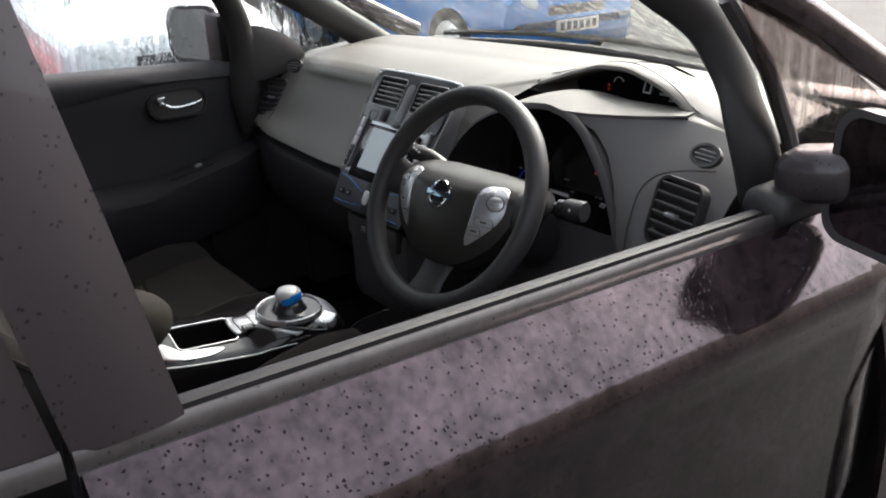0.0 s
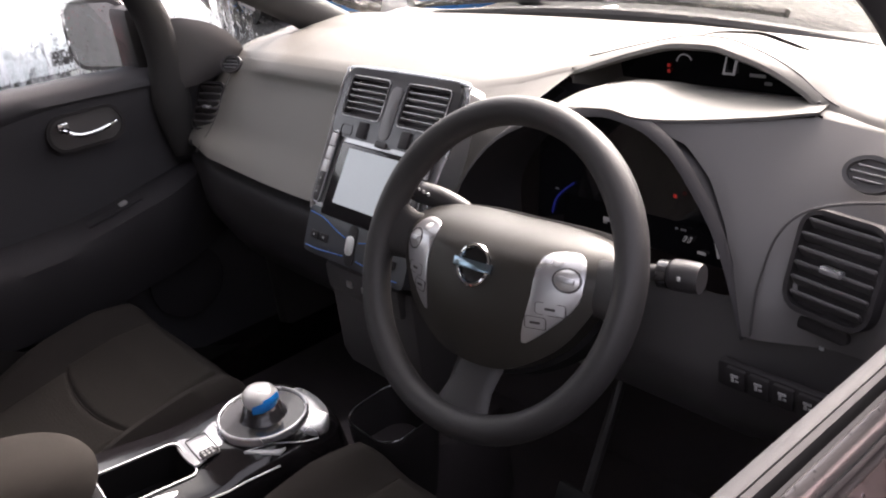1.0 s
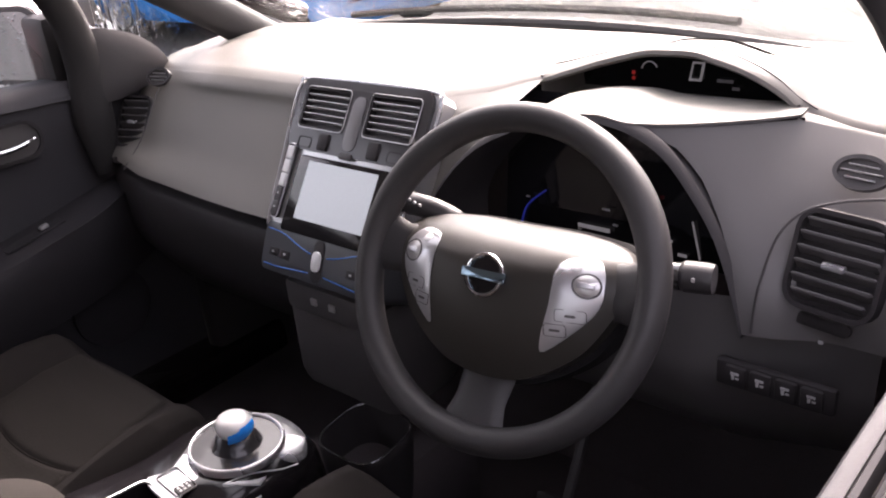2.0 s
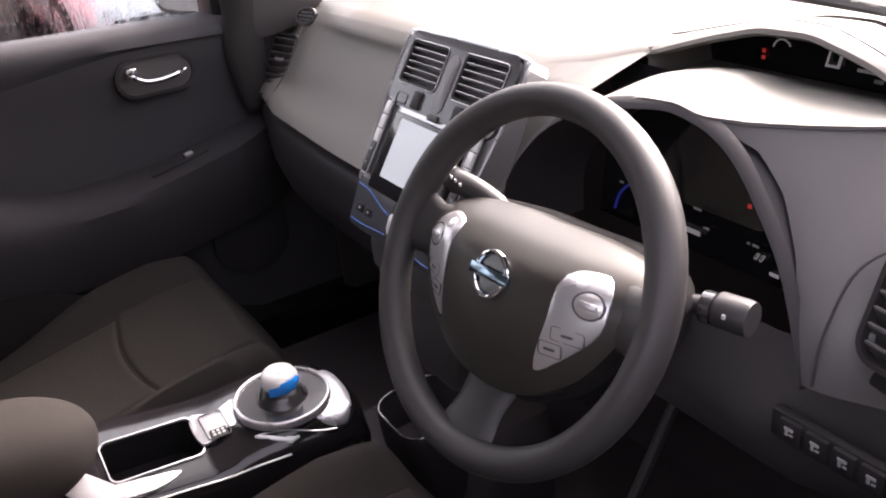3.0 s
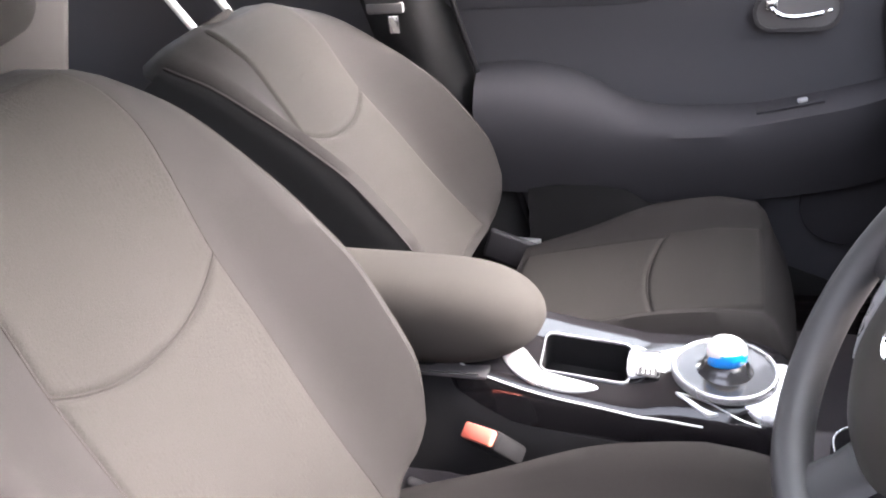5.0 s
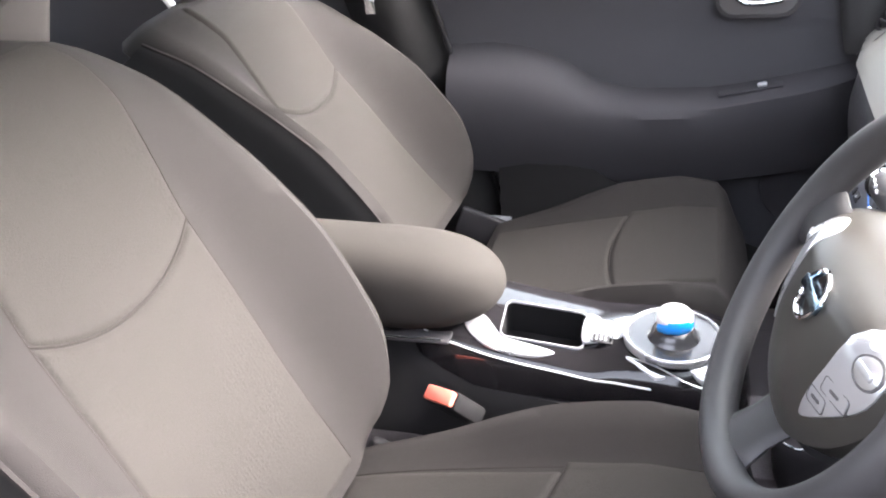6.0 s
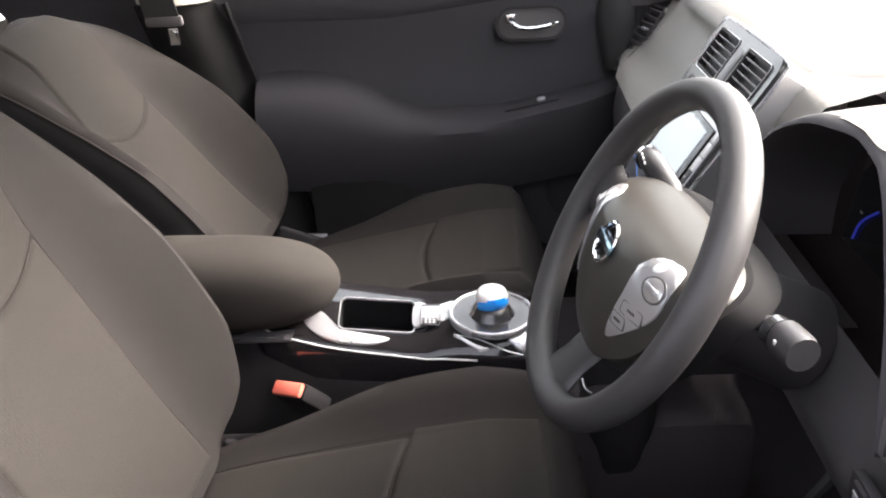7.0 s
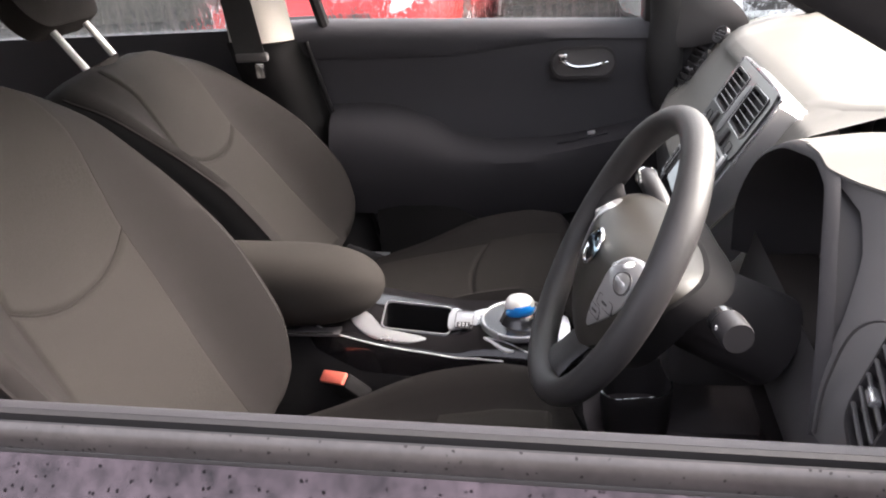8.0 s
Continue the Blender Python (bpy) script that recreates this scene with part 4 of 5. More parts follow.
part("start_button", dome(rounded(0.020, 0.030, 0.009), 0.006, 0.003, HM @ Matrix.Translation((0.0, -0.002, 0.009)), 4), "white_button", hp, "bright silver centre button")
for x in (-0.112, -0.082, 0.082, 0.112):
    b = part("button", box((0, 0, 0), (0.022, 0.012, 0.003), 0.0015, HM @ Matrix.Translation((x, -0.006, 0.0045))), "shade", hp)
    part("mark", box((0, 0, 0), (0.005, 0.003, 0.001), 0, HM @ Matrix.Translation((x, -0.006, 0.0062))), "print", b)
# lower stack and tray
part("lower_fascia", box((-0.013, 0.165, 0.70), (0.23, 0.16, 0.20), 0.03), "black", stack)
part("socket_panel", box((-0.013, 0.088, 0.775), (0.19, 0.02, 0.05), 0.008), "black", stack)
for x in (-0.04, 0.0):
    part("socket", box((x, 0.077, 0.777), (0.014, 0.004, 0.012), 0.002), "stack", stack)
pocket_o = [(0.070 + p[0], 0.045 + p[1]) for p in rounded(0.125, 0.115, 0.035, 5)]
pk = part("cup_pocket", loft([[Vector((0.070 + (x - 0.070) * s, 0.045 + (y - 0.045) * s, z + 0.10 * (y - 0.045))) for x, y in pocket_o] for s, z in ((0.80, 0.45), (1.0, 0.585), (1.01, 0.600), (0.97, 0.604), (0.93, 0.598), (0.86, 0.53), (0.4, 0.52), (0.02, 0.52))]), "shade", stack, "open dark cup pocket", 45)
part("pocket_rim", tube([Vector((0.070 + (x - 0.070) * 0.97, 0.045 + (y - 0.045) * 0.97, 0.604 + 0.10 * (y - 0.045))) for x, y in pocket_o], 0.0016, 6, True), "gloss_grey", pk, "glossy rim")

# upper display: a dark slot under the brow
slot = part("upper_display", sheet(lambda u, v: Vector((0.195 + 0.375 * u, 0.455 - 0.01 * v, 1.02 + (brow_z(0.195 + 0.375 * u) - 1.024) * v)), 24, 4), "display", dash, "black digital display behind the brow")
part("slot_cheek", box((0.206, 0.40, 1.052), (0.004, 0.115, 0.052), 0.001), "dash", slot)
part("slot_cheek", box((0.556, 0.40, 1.045), (0.004, 0.11, 0.05), 0.001), "dash_dark", slot)
ARCH = [(0.125, 0.86), (0.133, 0.934), (0.197, 1.012), (0.273, 1.054), (0.340, 1.068), (0.381, 1.071), (0.428, 1.062), (0.468, 1.044), (0.502, 1.012), (0.535, 0.967), (0.559, 0.908), (0.573, 0.86)]


def tongue(u, v):
    """The shelf before the display: from the hood's arch, then along the seam to the brow's end, back into the slot."""
    x = 0.190 + 0.375 * u
    y0 = lerp(x, [0.19, 0.41, 0.45, 0.49, 0.53, 0.565], [0.206, 0.206, 0.225, 0.255, 0.290, 0.330])
    z0 = lerp(x, [0.190, 0.273, 0.340, 0.381, 0.418, 0.47, 0.53, 0.565], [1.010, 1.056, 1.070, 1.073, 1.066, 1.063, 1.061, 1.060])
    return Vector((x, y0 + (0.45 - y0) * v, z0 + (1.036 - z0) * ease(v, 0.25, 1.0) + 0.012 * math.sin(v * 3.14) * math.cos((u - 0.45) * 2.2) * ease(u, 0.0, 0.3)))


part("display_tongue", sheet(tongue, 40, 16, 0.004), "dash", dash, "pale smooth shelf before the display", 50)


def digit_zero(c, w, h, t):
    m = pose(*c, 84, 0, 0)
    o = [(-w / 2, -h / 2), (w / 2, -h / 2), (w / 2 + 0.004, h / 2), (-w / 2 + 0.004, h / 2)]
    i = [(p[0] * (1 - 2 * t / w), p[1] * (1 - 2 * t / h)) for p in o]
    return ringplate(o, i, 0.001, m)


part("speed_digit", digit_zero((0.383, 0.447, 1.072), 0.018, 0.026, 0.003), "digits", slot, "pale glowing digit 0")
part("gauge_arc", tube([(0.315 + 0.012 * math.cos(a), 0.447, 1.069 + 0.012 * math.sin(a)) for a in np.linspace(0.4, 3.0, 10)], 0.0010, 5), "digits", slot)
for k in range(2):
    part("warning_lamp", box((0.290, 0.447, 1.056 + 0.008 * k), (0.005, 0.001, 0.005), 0.001), "red_lamp", slot, "small red warning lamp")
for x, w in ((0.425, 0.022), (0.440, 0.010)):
    part("small_print", box((x, 0.446, 1.062 - (x - 0.425) * 0.6), (w, 0.001, 0.004), 0), "print", slot)

# instrument hood behind the wheel: an arched dark recess
arch = spline([(x, z, 0) for x, z in ARCH], 4)
cl = part("instrument_hood", loft([[Vector((p[0], lerp(p[0], [0.13, 0.38, 0.43, 0.50, 0.573], [0.172, 0.205, 0.203, 0.187, 0.174]) + dy, p[1] + dzv)) for p in arch] for dy, dzv in ((0.012, 0.006), (0.0, 0.002), (-0.003, -0.004), (0.02, -0.010), (0.13, -0.012))], closed=False), "deep", dash, "dark arched instrument hood", 50)
arch_z = lambda x: lerp(x, [p[0] for p in ARCH[:6]], [p[1] for p in ARCH[:6]])
def hood_cheek(u, v):
    """The pad between the centre stack and the hood's arch, up to the crest."""
    x = 0.095 + 0.115 * u
    cy, cz = crest(x)
    z0 = 0.866 if x < 0.128 else arch_z(x) + 0.003
    z = z0 + (cz - 0.004 - z0) * v
    return Vector((x, lerp(z, [0.866, 0.885, 0.925, 0.97, 1.010, 1.045, cz - 0.004], [0.121, 0.136, 0.172, 0.200, 0.212, 0.236, cy]), z))


part("hood_cheek", sheet(hood_cheek, 24, 20), "dash", dash, "grey grained pad beside the hood", 60)
part("instrument_face", sheet(lambda u, v: Vector((0.16 + 0.41 * u, 0.30 + 0.03 * v, 0.86 + 0.20 * v)), 6, 4), "display", cl)
part("blue_arc", tube(spline([(0.190, 0.300, 0.872), (0.196, 0.302, 0.892), (0.207, 0.304, 0.906), (0.230, 0.306, 0.924)], 5), 0.0016, 6), "blue_lamp", cl, "thin blue glowing arc")
part("gauge_bar", tube(spline([(0.452, 0.304, 0.920), (0.458, 0.302, 0.899), (0.465, 0.300, 0.872)], 5), 0.0014, 6), "digits", cl, "pale curved gauge")
part("gauge_bar", box((0.312, 0.298, 0.886), (0.050, 0.001, 0.006), 0), "digits", cl, "pale bar of small print")
part("gauge_dot", box((0.442, 0.298, 0.874), (0.012, 0.001, 0.004), 0), "digits", cl)
part("amber_mark", box((0.401, 0.302, 0.941), (0.005, 0.001, 0.005), 0), "red_lamp", cl)
for x, z, w in ((0.405, 0.899, 0.004), (0.415, 0.899, 0.008), (0.331, 0.916, 0.012), (0.289, 0.880, 0.006), (0.204, 0.913, 0.006), (0.345, 0.896, 0.008)):
    part("small_print", box((x, 0.299, z), (w, 0.001, 0.0025), 0), "print", cl)
part("range_digits", join(*[digit_zero((0.415 + 0.007 * k, 0.299, 0.887), 0.004, 0.008, 0.0009) for k in range(2)]), "digits", cl)
# outer driver panel beside the hood
def side_panel(u, v):
    """The grey panel beside the hood: its upper edge follows the seam to the brow's end."""
    z = 0.86 + 0.205 * v
    x0 = lerp(z, [0.86, 0.908, 0.967, 1.012, 1.044, 1.062, 1.066], [0.573, 0.559, 0.535, 0.502, 0.468, 0.428, 0.41])
    x = x0 + (0.71 - x0) * u
    top = lerp(x, [0.41, 0.45, 0.49, 0.53, 0.565, 0.62, 0.71], [0.206, 0.225, 0.255, 0.290, 0.330, 0.342, 0.352])
    zt = lerp(x, [0.41, 0.53, 0.565, 0.62, 0.71], [1.065, 1.061, 1.058, 1.046, 1.030])
    y = 0.174 + 0.014 * v + 0.030 * ease(u, 0.0, 0.7)
    return Vector((x, y + (top - y) * v ** 2.6, 0.86 + (zt - 0.86) * v))


part("outer_panel", sheet(side_panel, 24, 20, 0.004), "panel", dash, "grey panel round the driver's side vent", 50)
part("corner_pad", loft([[side_panel(u, 1.0), side_panel(u, 1.0).lerp(Vector((x, crest(x)[0] + 0.006, crest(x)[1] - 0.002)), 0.5) + Vector((0, 0, 0.002)), Vector((x, crest(x)[0] + 0.006, crest(x)[1] - 0.002))] for u, x in [((x - 0.41) / 0.30, x) for x in np.linspace(0.560, 0.71, 14)]], closed=False), "dash", dash, "", 60)
part("pad_seam", tube(spline([pad_top((x + 0.735) / 1.445, lerp(x, [0.20, 0.40, 0.575], [0.16, 0.14, 0.03])) + Vector((0, 0, 0.0004)) for x in np.linspace(0.20, 0.575, 18)], 2), 0.0010, 5), "dash_dark", dash)
part("vent_seam", tube(spline([(0.583, 0.174, 0.865), (0.585, 0.175, 0.90), (0.589, 0.178, 0.93), (0.600, 0.187, 0.978), (0.620, 0.200, 1.004), (0.655, 0.217, 1.015), (0.700, 0.231, 1.020)], 5), 0.0016, 6), "black", dash)
part("brow_seam", tube(spline([tongue(u, 0.0) + Vector((0, -0.001, 0.0012)) for u in np.linspace(0.58, 1.0, 16)], 2), 0.0013, 5), "dash_dark", dash)
part("vent_wheel", dome(rounded(0.062, 0.013, 0.006), 0.006, 0.003, pose(0.648, 0.192, 0.886, 72, 0, -10)), "shade", dash)
part("vent_wheel", dome(rounded(0.022, 0.012, 0.005), 0.006, 0.003, pose(-0.684, 0.150, 0.886, 54, 0, 14)), "shade", dash)
part("face_seam", tube(spline([(-0.628, 0.130, 0.880), (-0.620, 0.178, 0.93), (-0.615, 0.212, 0.985), (-0.622, 0.240, 1.015)], 5), 0.0010, 5), "black", dash)
part("switch_bank", box((0.613, 0.174, 0.809), (0.13, 0.012, 0.032), 0.004), "shade", dash, "row of black switches with white marks")
for k in range(4):
    sw = part("switch", box((0.572 + 0.0275 * k, 0.168, 0.809), (0.024, 0.008, 0.026), 0.003), "shade", dash)
    part("mark", join(box((0.572 + 0.0275 * k, 0.1635, 0.814), (0.009, 0.001, 0.003), 0), box((0.570 + 0.0275 * k, 0.1635, 0.809), (0.003, 0.001, 0.005), 0), box((0.575 + 0.0275 * k, 0.1635, 0.8085), (0.004, 0.001, 0.002), 0)), "print", sw, "white mark")
for x in (0.630, 0.648):
    part("mark", box((x, 0.1995, 0.860), (0.005, 0.001, 0.004), 0), "print", dash)

dash.location += Vector((-0.020, 0.045, 0.0))

# ---- steering wheel ----
WC = (0.366, 0.037, 0.962)
WM = pose(*WC, 61, 0, 5)
wheel = thing("steering_wheel", WC, "dark leather steering wheel with silver button panels", "steering wheel")
R = 0.1685
rim = []
for i in range(73):
    a = 2 * math.pi * i / 72
    c, s = math.cos(a), math.sin(a)
    grip = 1 + 0.06 * math.exp(-((math.degrees(math.atan2(s, abs(c))) - 38) / 18) ** 2)
    rim.append([WM @ Vector(((R + 0.0158 * grip * math.cos(q)) * c, (R + 0.0158 * grip * math.cos(q)) * s, 0.0178 * grip * math.sin(q))) for q in (2 * math.pi * k / 16 for k in range(16))])
bm = loft(rim, caps=False)
bmesh.ops.remove_doubles(bm, verts=bm.verts, dist=1e-5)
part("rim", bm, "leather", wheel)
hub_o = spline([(0.0, 0.062), (0.060, 0.062), (0.110, 0.055), (0.136, 0.038), (0.139, 0.012), (0.126, -0.024), (0.100, -0.062), (0.050, -0.095), (0.0, -0.103), (-0.050, -0.095), (-0.100, -0.062), (-0.126, -0.024), (-0.139, 0.012), (-0.136, 0.038), (-0.110, 0.055), (-0.060, 0.062)], 4, True)
hub_o = [Vector((p[0], p[1], 0)) for p in hub_o]
HUB_C = sum(hub_o, Vector((0, 0, 0))) / len(hub_o)

HUB_A = [math.atan2(p.y - HUB_C.y, p.x - HUB_C.x) for p in hub_o]
HUB_R = [(p - HUB_C).length for p in hub_o]


def hub_slope(y):
    """The cover's upper band falls away towards the windscreen."""
    return -0.25 * max(0.0, y - 0.012) - 9.5 * max(0.0, y - 0.012) ** 2


def hub_z(x, y):
    """The height of the cover's face over the wheel's plane."""
    d = Vector((x, y, 0)) - HUB_C
    s = min(1.0, d.length / float(np.interp(math.atan2(d.y, d.x), HUB_A, HUB_R, period=2 * math.pi)))
    return -0.008 + 0.030 * (1 - s ** 2.6) + hub_slope(y)


def on_hub(bm):
    """Lays a flat piece on the cover's face."""
    for v in bm.verts:
        v.co.z += hub_z(v.co.x, v.co.y)
    bm.transform(WM)
    return bm


def sloped(bm):
    for v in bm.verts:
        v.co.z += hub_slope(v.co.y)
    bm.transform(WM)
    return bm


part("airbag_cover", sloped(dome(hub_o, 0.030, 0.030, Matrix.Translation((0, 0, -0.008)), 14, 2.6)), "pad", wheel, "smooth grey-brown airbag cover", 50)
part("hub_back", sloped(dome([(p[0] * 1.06, p[1] * 1.05) for p in hub_o], 0.03, 0.004, Matrix.Translation((0, 0.0, -0.028)), 4)), "well", wheel)
for s in (-1, 1):
    arm = []
    for i in range(9):
        t = i / 8
        x = s * (0.095 + 0.074 * t)
        hh = lerp(t, [0, 0.5, 0.85, 1], [0.036, 0.028, 0.034, 0.046])
        cy = 0.004 + 0.012 * t
        arm.append([WM @ Vector((x, cy + hh * math.cos(q), -0.024 + 0.020 * t + 0.012 * math.sin(q))) for q in (2 * math.pi * k / 14 for k in range(14))])
    part("spoke", loft(arm), "leather", wheel)
    o = [(s * x, y) for x, y in ((0.073, 0.027), (0.092, 0.037), (0.108, 0.035), (0.119, 0.018), (0.118, -0.009), (0.099, -0.036), (0.071, -0.062), (0.067, -0.052), (0.072, -0.014))]
    bp = part("button_panel", on_hub(dome(spline([(p[0], p[1], 0) for p in o], 3, True), 0.010, 0.0010, Matrix.Translation((0, 0, 0.0016)), 5, 5)), "silver", wheel, "silver button panel", 50)
    at = lambda x, y, r=0: Matrix.Translation((s * x, y, 0.0028)) @ pose(0, 0, 0, 0, 0, s * r)
    part("rocker_rim", on_hub(ringplate(ellipse(0.0140, 0.0125, 24), ellipse(0.0122, 0.0107, 24), 0.004, at(0.1045, 0.010))), "black", bp)
    part("rocker_button", on_hub(dome(ellipse(0.0122, 0.0107, 24), 0.004, 0.0016, at(0.1045, 0.010))), "stack", bp)
    part("rocker_slot", on_hub(box((0, 0, 0), (0.017, 0.006, 0.003), 0.0014, at(0.1045, 0.010) @ Matrix.Translation((0, 0, 0.0014)))), "silver", bp)
    part("round_button", on_hub(dome(ellipse(0.0055, 0.0050, 16), 0.003, 0.0015, at(0.090, 0.026))), "white_button", bp)
    for k in range(2):
        bx, by, bw = 0.0940 - 0.0130 * k, -0.022 - 0.0165 * k, 0.030 - 0.008 * k
        part("button_rim", on_hub(ringplate(rounded(bw, 0.0125, 0.003), rounded(bw - 0.0012, 0.0113, 0.0024), 0.003, at(bx, by, 6))), "black", bp)
        b = part("button", on_hub(plate(rounded(bw - 0.003, 0.0095, 0.002), 0.003, at(bx, by, 6))), "silver", bp)
        part("mark", on_hub(plate(rounded(0.010, 0.0025, 0.001), 0.001, at(bx, by, 6) @ Matrix.Translation((0, 0, 0.0005)))), "black", b)
low = []
for i in range(9):
    t = i / 8
    y = -0.085 - 0.085 * t
    w = lerp(t, [0, 0.5, 0.85, 1], [0.034, 0.030, 0.038, 0.055])
    low.append([WM @ Vector((w * math.cos(q), y - 0.004 * abs(math.cos(q)) * t, -0.030 + 0.026 * t + 0.010 * math.sin(q))) for q in (2 * math.pi * k / 14 for k in range(14))])
part("lower_spoke", loft(low), "leather", wheel)
em = WM @ Matrix.Translation((-0.002, 0.0, 0.0235))
emb = part("emblem", tube([em @ Vector((0.0205 * math.cos(a), 0.0205 * math.sin(a), 0)) for a in np.linspace(0, 2 * math.pi, 33)[:-1]], 0.0025, 8, True), "chrome", wheel, "chrome ring emblem with a plain bar")
part("bar", box((0, 0, 0), (0.052, 0.0105, 0.004), 0.001, em @ Matrix.Translation((0, 0, 0.001))), "blue_chrome", emb)
part("disc", plate(ellipse(0.019, 0.019), 0.002, em @ Matrix.Translation((0, 0, -0.0015))), "gloss_black", emb, "gloss dark disc")

# column, stalks
col = thing("steering_column", (0.362, 0.12, 0.90), "black steering column shroud with two stalks", "steering column")
part("shroud", loft([[WM @ Vector((w * math.cos(q), -0.012 + h * math.sin(q), zz)) for q in (2 * math.pi * k / 20 for k in range(20))] for zz, w, h in ((-0.062, 0.046, 0.040), (-0.075, 0.056, 0.048), (-0.12, 0.060, 0.052), (-0.22, 0.060, 0.056))]), "shade", col)
part("boss", loft([[WM @ Vector((w * math.cos(q), w * math.sin(q), zz)) for q in (2 * math.pi * k / 24 for k in range(24))] for zz, w in ((-0.040, 0.050), (-0.055, 0.055), (-0.065, 0.05))]), "well", col)
right = [(0.42, 0.105, 0.945), (0.47, 0.122, 0.952), (0.515, 0.138, 0.957), (0.552, 0.146, 0.958)]
st = part("light_stalk", tube(spline(right, 5), [0.008] * 6 + [0.009] * 5 + [0.016] * 4 + [0.015], 14), "satin_black", col, "black stalk with a ribbed end")
part("stalk_mark", box((0.538, 0.1275, 0.962), (0.003, 0.002, 0.004), 0), "print", st)
part("collar", tube([(0.510, 0.1365, 0.9565), (0.520, 0.139, 0.957)], 0.0145, 16), "gloss_grey", st, "pale ribbed collar")
left = [(0.305, 0.118, 0.950), (0.266, 0.103, 0.976), (0.232, 0.092, 0.993), (0.192, 0.085, 0.998)]
st = part("wiper_stalk", tube(spline(left, 5), [0.009] * 4 + [0.011] * 2 + [0.0135] * 9 + [0.012], 14), "satin_black", col, "black wiper stalk with a bright edge")
part("edge", tube([(0.206, 0.0855, 0.9985), (0.200, 0.0855, 0.9985)], 0.0148, 16), "chrome", st, "bright ring")
part("cap", tube([(0.193, 0.085, 0.998), (0.186, 0.084, 0.998)], [0.0125, 0.011], 16), "gloss_grey", st, "pale end cap")
for k in range(3):
    part("stalk_mark", box((0.212 + 0.008 * k, 0.0765, 1.0065 - 0.002 * k), (0.003, 0.002, 0.003), 0), "print", st)

# ---- seats ----
def seat(xc, hinge, recline, label, cush_z, cush_y, puff=0.0, head=(0.185, -0.045)):
    """A front seat: its place across the car, the back's hinge (y, z), the back's lean, the cushion's height and front, and how far the bolsters swell; head: the headrest over the back, and forward of it."""
    top = thing("front_seat", (xc, hinge[0] + 0.2, 0.33), label, "car seat", "front seats")
    a = radians(recline)
    up, fwd = Vector((0, -math.sin(a), math.cos(a))), Vector((0, math.cos(a), math.sin(a)))
    base = Vector((xc, hinge[0], hinge[1]))
    LEN = 0.63
    EDGE = 0.53

    def half(v):
        return curve(v, [0, 0.1, 0.25, 0.45, 0.6, 0.72, 0.82, 0.90, 0.96, 1.0], [0.222, 0.236, 0.247, 0.247, 0.245, 0.240, 0.233, 0.222, 0.204, 0.160])

    def front(u, v):
        """The face of the back: u from -1 to 1 across, v up; the bolsters rise to a ridge at the outer edge."""
        flat = curve(v, [0, 0.05, 0.2, 0.43, 0.6, 0.7, 0.82, 0.9, 0.96, 1.0], [0.030, 0.024, 0.015, 0.012, 0.008, 0.013, 0.018, 0.006, -0.016, -0.050])
        ridge = curve(v, [0, 0.03, 0.11, 0.24, 0.41, 0.56, 0.70, 0.82, 0.92, 1.0], [0.010, 0.040, 0.083, 0.103, 0.098, 0.074, 0.040, 0.004, -0.045, -0.090])
        a_u = abs(u)
        rise = ease(a_u, EDGE * 0.96, 1.08) / ease(0.965, EDGE * 0.96, 1.08)
        lift = (ridge + puff - flat) * min(1.0, rise) - 0.014 * ease(a_u, 0.955, 1.0) ** 2 - 0.006 * (1 - min(1.0, a_u / EDGE) ** 2)
        return base + up * (LEN * v) + fwd * (flat + lift) + Vector((u * half(v), 0, 0))

    rings = []
    for j in range(33):
        v = j / 32
        thick = curve(v, [0, 0.3, 0.8, 0.95, 1.0], [0.16, 0.165, 0.105, 0.06, 0.02])
        ring = [front(-1 + 2 * i / 28, v) for i in range(29)]
        l, r = ring[0], ring[-1]
        behind = [r - fwd * (0.035) + Vector((0.006, 0, 0)), r - fwd * thick * 0.7 + Vector((-0.004, 0, 0)), r - fwd * thick - Vector((0.03, 0, 0)), base + up * (LEN * v) - fwd * (thick * 1.05), l - fwd * thick + Vector((0.03, 0, 0)), l - fwd * thick * 0.7 + Vector((0.004, 0, 0)), l - fwd * 0.035 - Vector((0.006, 0, 0))]
        rings.append(ring + behind)
    back = part("backrest", loft(rings), "fabric", top, "brown-grey cloth backrest with side bolsters", 60)
    # dark side panels of the back
    for s in (-1, 1):
        def side(u, v, s=s):
            vv = 0.02 + 0.92 * v
            th = curve(vv, [0, 0.3, 0.8, 0.95, 1.0], [0.145, 0.15, 0.10, 0.055, 0.02])
            e = front(s, vv)
            return e + Vector((s * (0.003 + 0.007 * math.sin(min(1.0, u * 4) * 1.57) - 0.006 * u), 0, 0)) - fwd * (0.004 + th * u)
        part("side_panel", sheet(side, 12, 28), "side_cloth", back, "smooth black side panel")
        part("piping", tube([front(s * 1.0, 0.02 + 0.92 * k / 40) + Vector((s * 0.001, 0, 0)) - fwd * 0.003 for k in range(41)], 0.0035, 6), "fabric", back, "rounded cloth piping")

    def seam_v(u):
        """The curved seam between the upper and lower insert."""
        return 0.60 - 0.065 * (1 - abs(u / EDGE) ** 2.2)

    def insert(lo, hi, h):
        def f(p, q):
            uu = (2 * p - 1)
            lim = EDGE
            u = uu * lim
            v0, v1 = lo(u), hi(u)
            v = v0 + (v1 - v0) * q
            u *= curve(v, [0, 0.3, 0.6, 0.82, 0.92, 1.0], [1.10, 1.0, 1.0, 1.04, 1.08, 1.0]) 
            du, dv = (1 - abs(uu)) * lim * 0.22, min(q, 1 - q) * (v1 - v0) * LEN
            tuck = min(1.0, max(0.0, min(du, dv) / 0.008))
